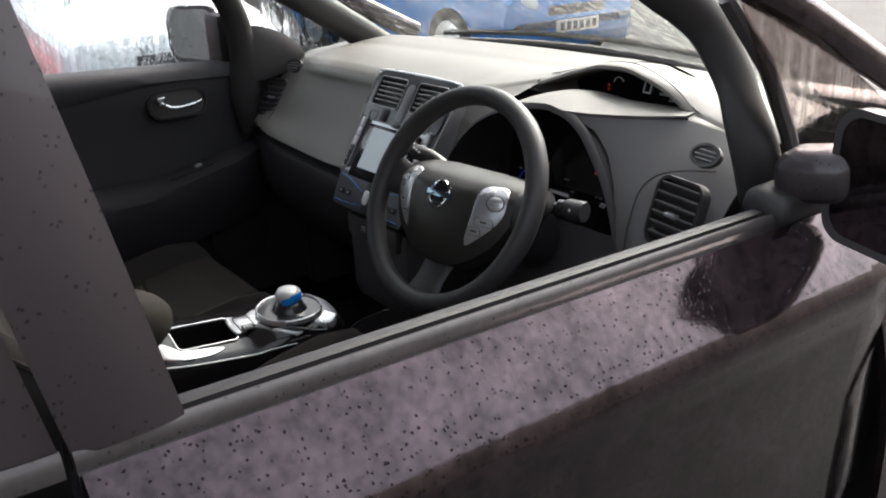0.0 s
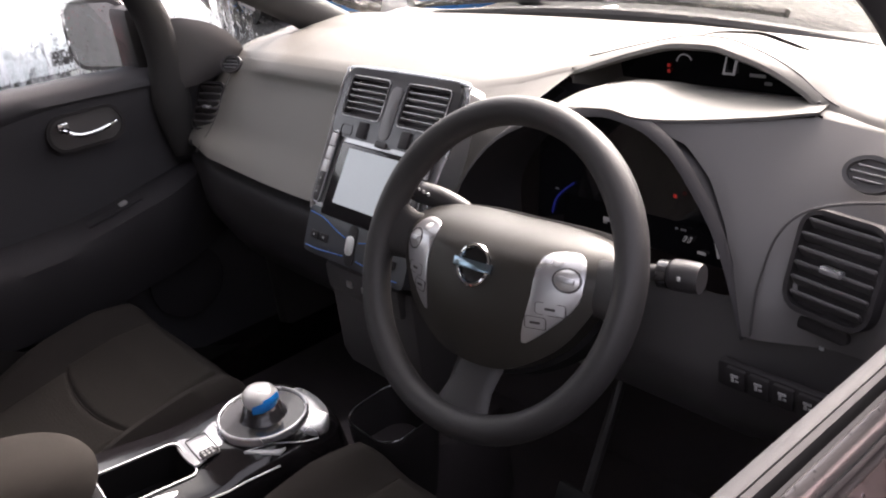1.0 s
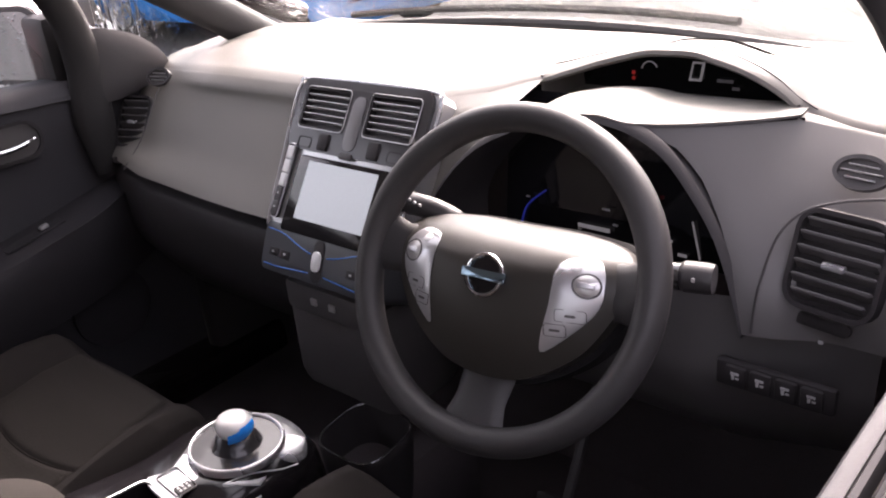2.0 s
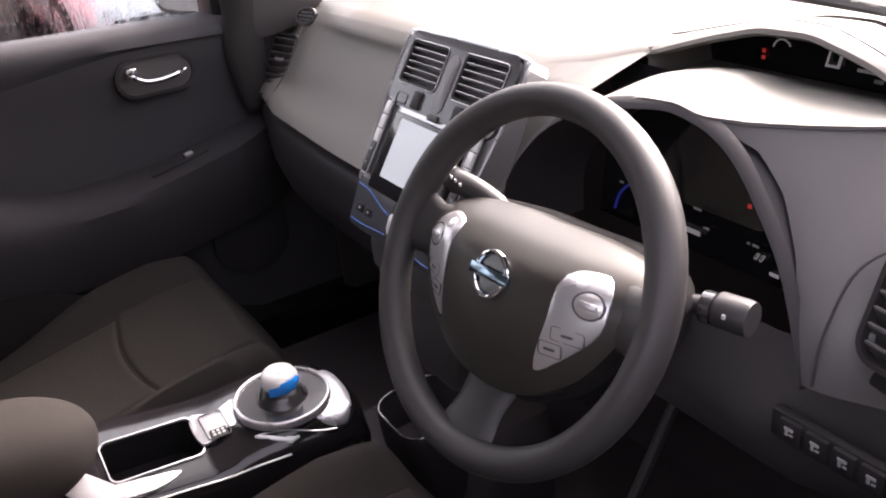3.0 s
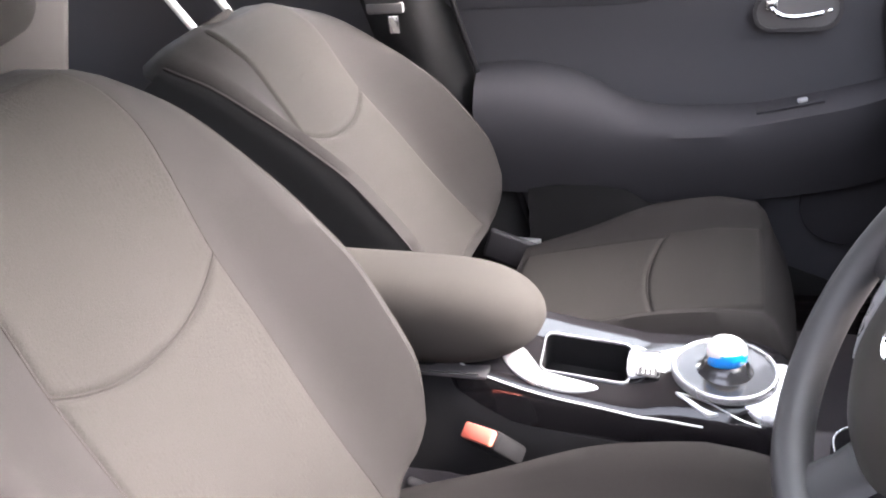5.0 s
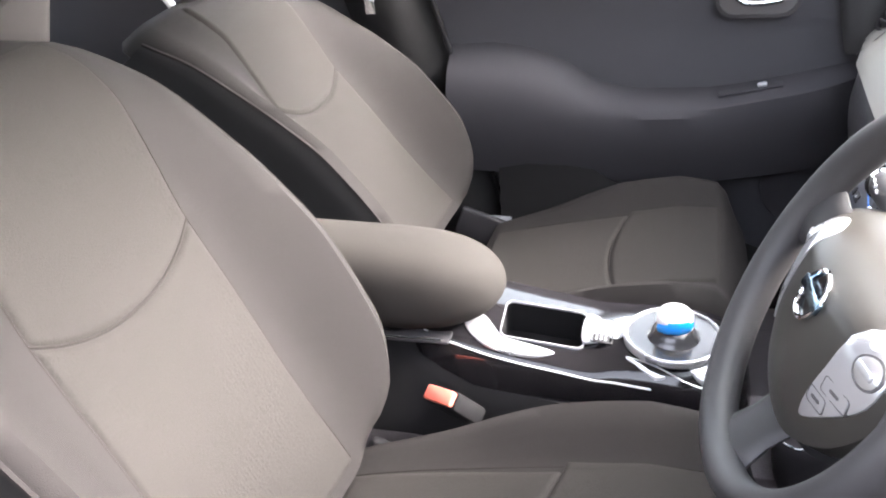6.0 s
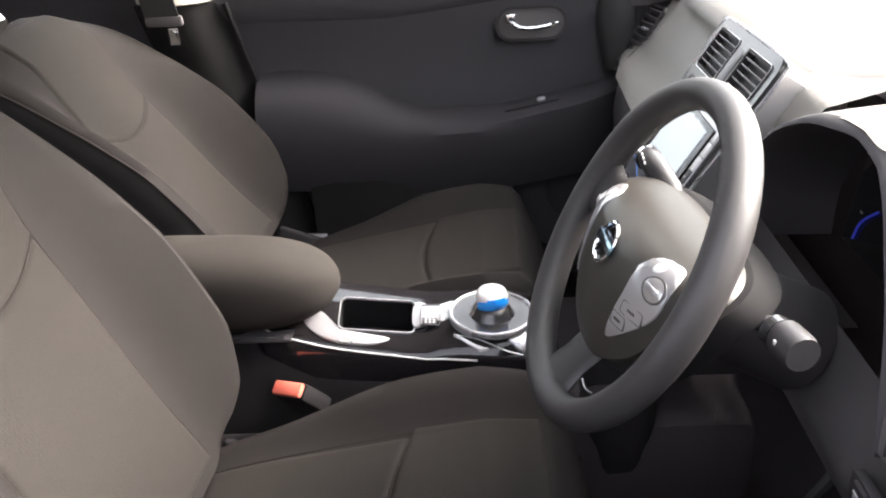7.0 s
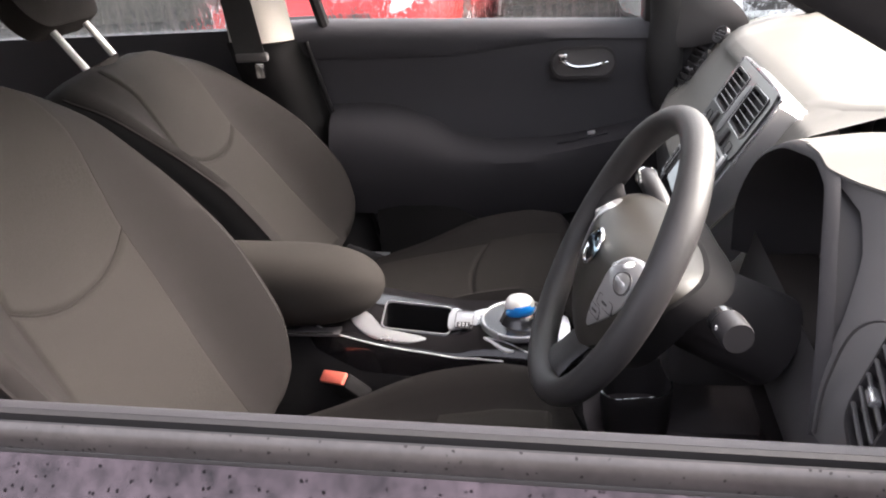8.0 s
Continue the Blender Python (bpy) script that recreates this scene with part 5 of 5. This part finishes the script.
            return front(u, v) + fwd * (h * math.sqrt(max(0.0, 1 - (1 - tuck) ** 2)) - 0.0025)
        return f

    part("lower_insert", sheet(insert(lambda u: 0.02, seam_v, 0.0065), 60, 60), "insert", back, "lighter ribbed cloth insert", 70)
    part("upper_insert", sheet(insert(lambda u: seam_v(u), lambda u: 0.975, 0.0065), 60, 50), "insert", back, "lighter ribbed cloth insert", 70)

    # sewn seams: down both sides of the insert and across it
    edge = lambda v: EDGE * curve(v, [0, 0.3, 0.6, 0.82, 0.92, 1.0], [1.10, 1.0, 1.0, 1.04, 1.08, 1.0])
    for s in (-1, 1):
        part("seam", tube([front(s * edge(0.03 + 0.93 * k / 50), 0.03 + 0.93 * k / 50) for k in range(51)], 0.0011, 6), "seam", back, "dark sewn seam")
    part("seam", tube([front(u * edge(seam_v(u)) / EDGE, seam_v(u)) + fwd * 0.0005 for u in np.linspace(-EDGE, EDGE, 41)], 0.0011, 6), "seam", back, "dark sewn seam")

    # cushion
    L, cz, cy = 0.50, cush_z, cush_y

    def csurf(u, v):
        """The cushion's top: u across, v from the rear to the front."""
        w = curve(v, [0, 0.3, 0.8, 0.95, 1.0], [0.235, 0.246, 0.250, 0.242, 0.215])
        bol = curve(v, [0, 0.2, 0.55, 0.9, 1.0], [0.0, 0.010, 0.044, 0.024, 0.0])
        z = cz - 0.095 + 0.095 * min(1.0, v / 0.75) ** 0.8 - 0.010 * math.sin(v * 3.14) + bol * ease(abs(u), 0.55, 0.85) - 0.055 * ease(abs(u), 0.86, 1.0) ** 1.4 - 0.075 * ease(v, 0.86, 1.0) ** 2
        return Vector((xc + u * w, cy - L + L * v + 0.012 * (1 - u * u) * v, z))

    rings = []
    for j in range(29):
        v = j / 28
        ring = [csurf(-1 + 2 * i / 28, v) for i in range(29)]
        l, r = ring[0], ring[-1]
        d = curve(v, [0, 0.8, 1.0], [0.13, 0.11, 0.05])
        rings.append(ring + [r + Vector((0.004, 0, -0.03)), r + Vector((-0.01, -0.02 * v, -d)), l + Vector((0.01, -0.02 * v, -d)), l + Vector((-0.004, 0, -0.03))])
    cu = part("cushion", loft(rings), "fabric", top, "brown-grey cloth cushion with raised sides", 60)

    def cins(v0, v1):
        def f(p, q):
            uu = 2 * p - 1
            u = uu * (0.62 - 0.05 * q)
            v = v0 + (v1 - v0) * q + 0.05 * (uu * uu) * (1 if v0 > 0.3 else 0) * (1 - q) + 0.05 * uu * uu * (1 if v0 < 0.3 else 0) * q
            du, dv = (1 - abs(uu)) * 0.14, min(q, 1 - q) * (v1 - v0) * L
            tuck = min(1.0, max(0.0, min(du, dv) / 0.008))
            return csurf(u, min(v, 0.999)) + Vector((0, 0, 0.0065 * math.sqrt(max(0.0, 1 - (1 - tuck) ** 2)) - 0.0025))
        return f

    part("cushion_insert", sheet(cins(0.02, 0.52), 50, 44), "insert", cu, "lighter ribbed cloth insert", 70)
    part("cushion_insert", sheet(cins(0.52, 0.90), 50, 36), "insert", cu, "lighter ribbed cloth insert", 70)
    for s in (-1, 1):
        part("seam", tube([csurf(s * (0.62 - 0.05 * k / 30), 0.03 + 0.86 * k / 30) for k in range(31)], 0.0012, 6), "seam", cu, "dark sewn seam")
    part("seam", tube([csurf(u * 0.595, 0.52 + 0.05 * u * u) + Vector((0, 0, 0.0005)) for u in np.linspace(-1, 1, 31)], 0.0012, 6), "seam", cu, "dark sewn seam")
    # headrest on two posts
    hr = part("headrest", dome(rounded(0.26, 0.17, 0.06, 6), 0.05, 0.045, Matrix.Translation(base + up * (LEN + head[0]) + fwd * head[1]) @ Matrix((( 1, 0, 0, 0), (0, up.y, fwd.y, 0), (0, up.z, fwd.z, 0), (0, 0, 0, 1))), 6), "fabric", top, "brown-grey cloth headrest")
    for s in (-1, 1):
        p0 = base + up * (LEN - 0.03) - fwd * 0.065 + Vector((s * 0.062, 0, 0))
        part("post", tube([p0, p0 + up * (head[0] + 0.02)], 0.0075, 10), "pearl", hr, "bright steel post")
        part("post_socket", tube([p0 + up * 0.012, p0 + up * 0.030], 0.014, 12), "black", hr)
    part("seat_base", box((xc, cy - 0.27, cz - 0.20), (0.44, 0.44, 0.14), 0.02), "black", top)
    for s in (-1, 1):
        part("hinge_cover", box((xc + s * 0.236, hinge[0] + 0.05, hinge[1] - 0.085), (0.016, 0.13, 0.07), 0.008, Euler((radians(-20), 0, 0)).to_matrix().to_4x4(), 3), "shade", top)
        part("recline_lever", tube(spline([(xc + s * 0.248, hinge[0] + 0.02, hinge[1] - 0.060), (xc + s * 0.250, hinge[0] + 0.06, hinge[1] - 0.066), (xc + s * 0.248, hinge[0] + 0.105, hinge[1] - 0.064)], 4), [0.005, 0.008, 0.009, 0.009, 0.008, 0.008, 0.007, 0.006, 0.005], 8), "silver", top, "short bright recline lever")
    return top


seat(0.385, (-0.492, 0.600), 22, "brown-grey cloth driver's seat, upright", 0.670, 0.005, 0.0, (0.105, 0.0))
seat(-0.412, (-0.579, 0.578), 35, "brown-grey cloth passenger seat, leaned back", 0.615, 0.005, 0.016)

# rear bench, dim behind the seats
rb = thing("rear_bench", (0, -1.45, 0.33), "dark cloth rear bench in shade", "car seat")
part("backrest", box((0, -1.62, 0.86), (1.26, 0.16, 0.62), 0.05, Euler((radians(-20), 0, 0)).to_matrix().to_4x4(), 3), "fabric", rb)
part("cushion", box((0, -1.35, 0.55), (1.26, 0.46, 0.18), 0.05, None, 3), "fabric", rb)

# ---- centre console ----
con = thing("centre_console", (0.01, -0.3, 0.35), "gloss black centre console with chrome lines", "centre console")
part("body", loft([[Vector((x, y, z)) for x, z in ((-0.085, 0.34), (-w - 0.004, zt - 0.02), (-w + 0.012, zt), (w + 0.002, zt), (w + 0.012, zt - 0.02), (0.105, 0.34))] for y, zt, w in ((-0.62, 0.715, 0.060), (-0.47, 0.715, 0.058), (-0.44, 0.66, 0.066), (-0.36, 0.625, 0.080), (-0.2, 0.612, 0.088), (-0.10, 0.61, 0.088), (-0.03, 0.60, 0.088), (0.03, 0.50, 0.088))]), "well", con, "dark console side")
# glossy deck: a curved boat-shaped top
top_o = [(-0.068, -0.42), (-0.072, -0.30), (-0.070, -0.18), (-0.074, -0.10), (-0.070, -0.045), (-0.045, -0.018), (0.02, -0.008), (0.070, -0.020), (0.085, -0.06), (0.086, -0.12), (0.080, -0.22), (0.080, -0.30), (0.076, -0.36), (0.064, -0.425), (0.040, -0.458), (0.0, -0.465)]
top_o = spline([(x, y, 0) for x, y in top_o], 4, True)


def deck_z(x, y):
    w = ease(-y, 0.15, 0.21)
    x = max(0, x)
    return 0.684 + 0.16 * max(0, -0.20 - y) - w * 0.36 * x - (1 - w) * (0.11 * x + max(0, x - 0.065)) - 0.12 * max(0, y + 0.10)


rows = []
for s, d in ((1.06, -0.055), (1.045, -0.034), (1.03, -0.016), (1.0, -0.005), (0.96, 0.0), (0.80, 0.003), (0.5, 0.004), (0.03, 0.004)):
    rows.append([Vector((0.004 + (p.x - 0.004) * s, -0.22 + (p.y + 0.22) * s, deck_z(p.x * s, -0.22 + (p.y + 0.22) * s) + d)) for p in top_o])
deck = part("deck", loft(rows), "gloss_black", con, "gloss black deck", 50)
on_deck = lambda x, y, d: Vector((x, y, deck_z(x, y) + d))
edge_line = [Vector((0.004 + (p.x - 0.004) * 0.99, -0.22 + (p.y + 0.22) * 0.99, deck_z(p.x, p.y) - 0.0026)) for p in top_o if p.x > 0.045 and p.y < -0.112]
part("edge_line", tube(edge_line, 0.0015, 6), "pearl", deck, "thin bright line along the edge")
part("edge_line", tube(spline([on_deck(x, y, 0.0030) for x, y in ((0.0765, -0.110), (0.060, -0.155), (0.068, -0.118), (0.078, -0.080), (0.081, -0.055))], 4), 0.0010, 6), "pearl", deck, "thin bright line to the front wing")
ZIG = [(0.060, -0.155), (0.068, -0.138), (0.0765, -0.116), (0.0775, -0.104), (0.0795, -0.116), (0.0715, -0.138)]
part("chevron", loft([[on_deck(x, y, 0.001) for x, y in ZIG], [on_deck(x, y, 0.0052) for x, y in ZIG]]), "pearl", deck, "bright chevron accent")
# cup hole with a chrome rim
CO, CI = rounded(0.0640, 0.1160, 0.011), rounded(0.0604, 0.1124, 0.010)
CM = Matrix.Translation((0.020, -0.270, deck_z(0.020, -0.270) + 0.0075)) @ pose(0, 0, 0, -8, 19, 0)
part("cup_rim", ringplate(CO, CI, 0.006, CM), "silver", deck, "chrome rim of the open tray")
carve(deck, plate(CI, 0.080, CM @ Matrix.Translation((0, 0, 0.004))))
for p in deck.data.polygons:
    p.use_smooth = True
deck.data.set_sharp_from_angle(angle=radians(40))
part("cup_well", loft([[CM @ Vector((p[0] * s, p[1] * s, z)) for p in CI] for s, z in ((1.0, -0.004), (0.985, -0.025), (0.97, -0.066), (0.5, -0.068), (0.02, -0.068))], caps=False), "well", deck, "deep dark open tray", 40)
# silver bridge from the tray to the selector
BM = Matrix.Translation((0.012, -0.185, deck_z(0.012, -0.185) + 0.0075)) @ pose(0, 0, 0, -3, 11, 0)
part("bridge", dome(spline([(x, y, 0) for x, y in ((-0.026, -0.03), (0.026, -0.03), (0.020, 0.0), (0.030, 0.035), (-0.030, 0.035), (-0.020, 0.0))], 4, True), 0.004, 0.002, BM, 3), "silver", deck, "satin silver bridge")
part("chart_line", ringplate(rounded(0.046, 0.030, 0.004), rounded(0.0444, 0.0284, 0.0034), 0.002, BM @ Matrix.Translation((0.004, -0.006, 0.0032))), "black", deck)
chart = part("gear_chart", plate(rounded(0.014, 0.022, 0.003), 0.003, BM @ Matrix.Translation((0.019, -0.006, 0.0036))), "shade", deck, "small dark gear chart")
for i in range(2):
    for j in range(3):
        part("mark", box((0, 0, 0), (0.0032, 0.0032, 0.001), 0, BM @ Matrix.Translation((0.0162 + 0.0055 * i, -0.012 + 0.006 * j, 0.0038))), "print", chart)
# bright plates in place of deck reflections: before the selector and behind the tray
def glint_plate(name, outline, mat, label):
    o = spline([(x, y, 0) for x, y in outline], 5, True)
    c = sum(o, Vector((0, 0, 0))) / len(o)
    part(name, loft([[Vector((c.x + (p.x - c.x) * s, c.y + (p.y - c.y) * s, deck_z(c.x + (p.x - c.x) * s, c.y + (p.y - c.y) * s) + d)) for p in o] for s, d in ((1.0, -0.006), (1.0, 0.0052), (0.9, 0.0062), (0.5, 0.0064), (0.05, 0.0064))]), mat, deck, label, 50)


glint_plate("front_wing", ((0.060, -0.078), (0.076, -0.062), (0.076, -0.036), (0.056, -0.020), (0.020, -0.015), (-0.018, -0.022), (-0.012, -0.042), (0.018, -0.046), (0.044, -0.058)), "silver", "bright wing before the selector, a reflection made solid")
glint_plate("rear_glint", ((0.058, -0.250), (0.070, -0.275), (0.073, -0.315), (0.066, -0.350), (0.046, -0.376), (0.024, -0.376), (0.026, -0.350), (0.048, -0.342), (0.056, -0.315), (0.056, -0.285)), "silver", "bright patch behind the tray, a reflection made solid")
# the round selector
KM = Matrix.Translation((0.016, -0.098, 0.692)) @ pose(0, 0, 0, -2, 4, 0)
sel = thing("gear_selector", (0.010, -0.103, 0.68), "round silver and blue gear selector knob", "gear selector")
part("ring", loft([[KM @ Vector((r * math.cos(a), r * 1.07 * math.sin(a), z)) for a in np.linspace(0, 2 * math.pi, 57)[:-1]] for r, z in ((0.0605, -0.008), (0.0602, 0.000), (0.0590, 0.0022), (0.0568, 0.0026), (0.0552, 0.0010), (0.0546, -0.006))], caps=False), "silver", sel, "satin silver ring", 60)
part("groove", tube([KM @ Vector((0.037 * math.cos(a), 0.0395 * math.sin(a), -0.0050)) for a in np.linspace(0, 2 * math.pi, 41)[:-1]], 0.0016, 6, True), "gloss_grey", sel)
part("knob_mark", tube([KM @ Vector((0.003 + 0.0075 * math.cos(a), 0.0055 * math.sin(a), 0.0425)) for a in np.linspace(0, 2 * math.pi, 21)[:-1]], 0.0006, 5, True), "stack", sel)
part("dish", loft([[KM @ Vector((r * math.cos(q), r * 1.07 * math.sin(q), z)) for q in (2 * math.pi * k / 40 for k in range(40))] for r, z in ((0.0550, -0.001), (0.048, -0.006), (0.040, -0.007), (0.034, -0.004), (0.028, 0.006), (0.022, 0.016), (0.01, 0.018))]), "dish", sel, "grey dish and collar", 50)
part("knob", loft([[KM @ Vector((r * math.cos(q), r * math.sin(q), z)) for q in (2 * math.pi * k / 32 for k in range(32))] for r, z in ((0.018, 0.014), (0.0225, 0.019), (0.0245, 0.026), (0.0240, 0.032), (0.0205, 0.038), (0.0135, 0.0415), (0.005, 0.0425))]), "pearl", sel, "silver mushroom knob", 60)
part("blue_band", loft([[KM @ Vector((r * math.cos(q), r * math.sin(q), z - 0.004 * (q - 0.3) ** 2)) for q in np.linspace(-1.0, 1.6, 20)] for r, z in ((0.0228, 0.0175), (0.0252, 0.022), (0.0258, 0.027), (0.0250, 0.032), (0.0225, 0.036))], closed=False), "blue", sel, "translucent blue flank")
# armrest lid
rings = []
for i in range(25):
    t = i / 24
    y = -0.70 + 0.3785 * math.sin(t * 1.5708)
    f = max(0.0, (y + 0.50) / 0.179)
    s = max(0.06, (1 - f ** 2.6) ** 0.5 if f < 1 else 0.0)
    hh = 0.066 * s
    ww = 0.072 * max(0.10, (1 - f ** 3.4) ** 0.5 if f < 1 else 0.0)
    cz = 0.757 + 0.004 * max(0, -0.45 - y) / 0.2 
    rings.append([Vector((0.022 + ww * (abs(math.cos(q)) ** 0.7) * (1 if math.cos(q) > 0 else -1), y, cz + hh * (abs(math.sin(q)) ** 0.8) * (1 if math.sin(q) > 0 else -1))) for q in (2 * math.pi * k / 28 for k in range(28))])
ar = part("armrest", loft(rings), "lid", con, "brown-grey cloth armrest lid", 60)
part("hinge_line", box((0.022, -0.52, 0.693), (0.126, 0.26, 0.006), 0.002), "shade", ar)
part("lid_line", tube([(0.086, -0.64, 0.697), (0.086, -0.50, 0.697), (0.083, -0.40, 0.697)], 0.0014, 6), "gloss_grey", ar, "thin bright line under the lid")
# buckle
bk = thing("belt_buckle", (0.140, -0.39, 0.60), "black belt buckle with a red button", "seat belt buckle")
BK = pose(0.138, -0.388, 0.645, 14, 38, -20)
part("housing", box((0, 0, -0.032), (0.026, 0.058, 0.062), 0.006), "well", bk).matrix_basis = BK
part("button", box((0, 0.0, 0.003), (0.021, 0.052, 0.009), 0.0035), "red", bk, "red release button").matrix_basis = BK
pdl = thing("pedal", (0.30, 0.25, 0.45), "steel-edged brake pedal in the footwell", "pedal")
part("pedal_pad", box((0.30, 0.22, 0.47), (0.09, 0.015, 0.06), 0.006, Euler((radians(-30), 0, 0)).to_matrix().to_4x4()), "rubber", pdl)
part("pedal_arm", tube([(0.30, 0.24, 0.49), (0.30, 0.34, 0.66), (0.30, 0.40, 0.74)], 0.008, 8), "dash_dark", pdl)

# clear and rainy panes cast no shade of their own
for ob in bpy.data.objects:
    if ob.type == "MESH" and ob.data.materials and ob.data.materials[0] in (M["glass"], M["specked_glass"], M["wet_glass"], M["dim_glass"]):
        ob.visible_shadow = False

# ---- outside: parked cars, fence and an added wall ----
def parked_car(name, m, paint, label):
    c = thing(name, (0, 0, 0), label, "car", "parked cars")
    def ring(y, zb, zs, zt, w, wt):
        return [Vector(p) for p in ((-w * 0.92, y, zb), (-w, y, zb + 0.15), (-w * 1.0, y, zs - 0.12), (-w * 0.93, y, zs), (-wt, y, zt), (-wt * 0.6, y, zt + 0.02), (wt * 0.6, y, zt + 0.02), (wt, y, zt), (w * 0.93, y, zs), (w, y, zs - 0.12), (w, y, zb + 0.15), (w * 0.92, y, zb))]
    secs = [(-2.05, 0.35, 0.55, 0.60, 0.70, 0.55), (-1.98, 0.24, 0.66, 0.72, 0.80, 0.66), (-1.5, 0.2, 0.80, 0.84, 0.86, 0.70), (-1.0, 0.2, 0.90, 0.95, 0.87, 0.70), (-0.9, 0.2, 0.92, 0.98, 0.87, 0.68), (-0.2, 0.2, 0.95, 1.42, 0.87, 0.56), (0.5, 0.2, 0.97, 1.48, 0.87, 0.56), (1.4, 0.2, 0.99, 1.40, 0.87, 0.56), (1.9, 0.24, 0.98, 1.06, 0.84, 0.60), (2.02, 0.35, 0.85, 0.90, 0.76, 0.6)]
    b = part("body", loft([ring(*s) for s in secs]), paint, c, "", 30)
    part("windscreen", sheet(lambda u, v: Vector(((u - 0.5) * (1.34 - 0.25 * v), -0.90 + 0.68 * v, 0.99 + 0.40 * v + 0.03)), 6, 6, 0.01), "car_glass", c)
    for s in (-1, 1):
        part("side_window", sheet(lambda u, v: Vector((s * (0.80 - 0.20 * v), -0.55 + 1.7 * u + (0.5 - 0.6 * u) * v, 1.0 + 0.36 * v)), 6, 4, 0.01), "car_glass", c)
        part("headlight", dome(spline([(x, y, 0) for x, y in ((-0.13, -0.05), (0.10, -0.07), (0.15, 0.03), (0.05, 0.09), (-0.10, 0.05))], 4, True), 0.04, 0.03, pose(s * 0.60, -1.985, 0.66, 72, 0, s * 20)), "lamp_glass", c)
        for y in (-1.28, 1.30):
            w = part("wheel", tube([(s * 0.72, y, 0.31), (s * 0.89, y, 0.31)], 0.31, 28), "tyre", c)
            part("rim", dome(ellipse(0.2, 0.2, 24), 0.01, 0.02, pose(s * 0.893, y, 0.31, 0, s * 90, 0)), "silver", w)
    part("grille", box((0, -2.03, 0.58), (0.7, 0.05, 0.10), 0.02), "black", c)
    np_ = part("number_plate", box((0, -2.065, 0.44), (0.52, 0.02, 0.11), 0.004), "plate", c, "white number plate")
    for k in range(6):
        part("plate_bar", box((-0.20 + 0.08 * k, -2.077, 0.44), (0.045, 0.004, 0.07), 0), "black", np_)
    c.matrix_basis = m
    for ch in c.children:
        ch.matrix_parent_inverse = Matrix()
    return c


parked_car("parked_car", pose(-6.35, 4.95, 0, 0, 0, 90), "blue_paint", "bright blue small car parked nose out")
parked_car("parked_car", pose(-6.40, 1.33, 0, 0, 0, 90), "white_paint", "pale white car parked nose out, wet")
parked_car("parked_car", pose(-6.40, -1.70, 0, 0, 0, 90), "red_paint", "red car parked nose out beside the white one")


def board_fence(name, x, y0, y1, h, label):
    f = thing(name, (x, (y0 + y1) / 2, 0), label, "fence")
    first = part("board", box((0, 0, 0), (0.025, 0.138, h), 0.004, None, 1), "fence", f)
    n = int((y1 - y0) / 0.145)
    first.matrix_basis = pose(x, y0, h / 2)
    for k in range(1, n):
        shared("board", first, pose(x + 0.012 * (k % 2), y0 + 0.145 * k, h / 2 + 0.01 * math.sin(k * 2.3)), f)
    part("rail", box((x - 0.04, (y0 + y1) / 2, h * 0.75), (0.04, y1 - y0, 0.09), 0.006), "fence", f)
    return f


board_fence("fence", -9.2, -8.0, 12.0, 1.9, "weathered brown board fence behind the parked cars")
# added wall, out of view, that holds back sky light from the driver's side
tagged(part("light_block_wall", box((4.6, 0.0, 1.35), (0.22, 20.0, 2.7), 0.01), "render_wall"), "plain grey-brown wall, added unseen to cut side light", "wall", kind="structure")
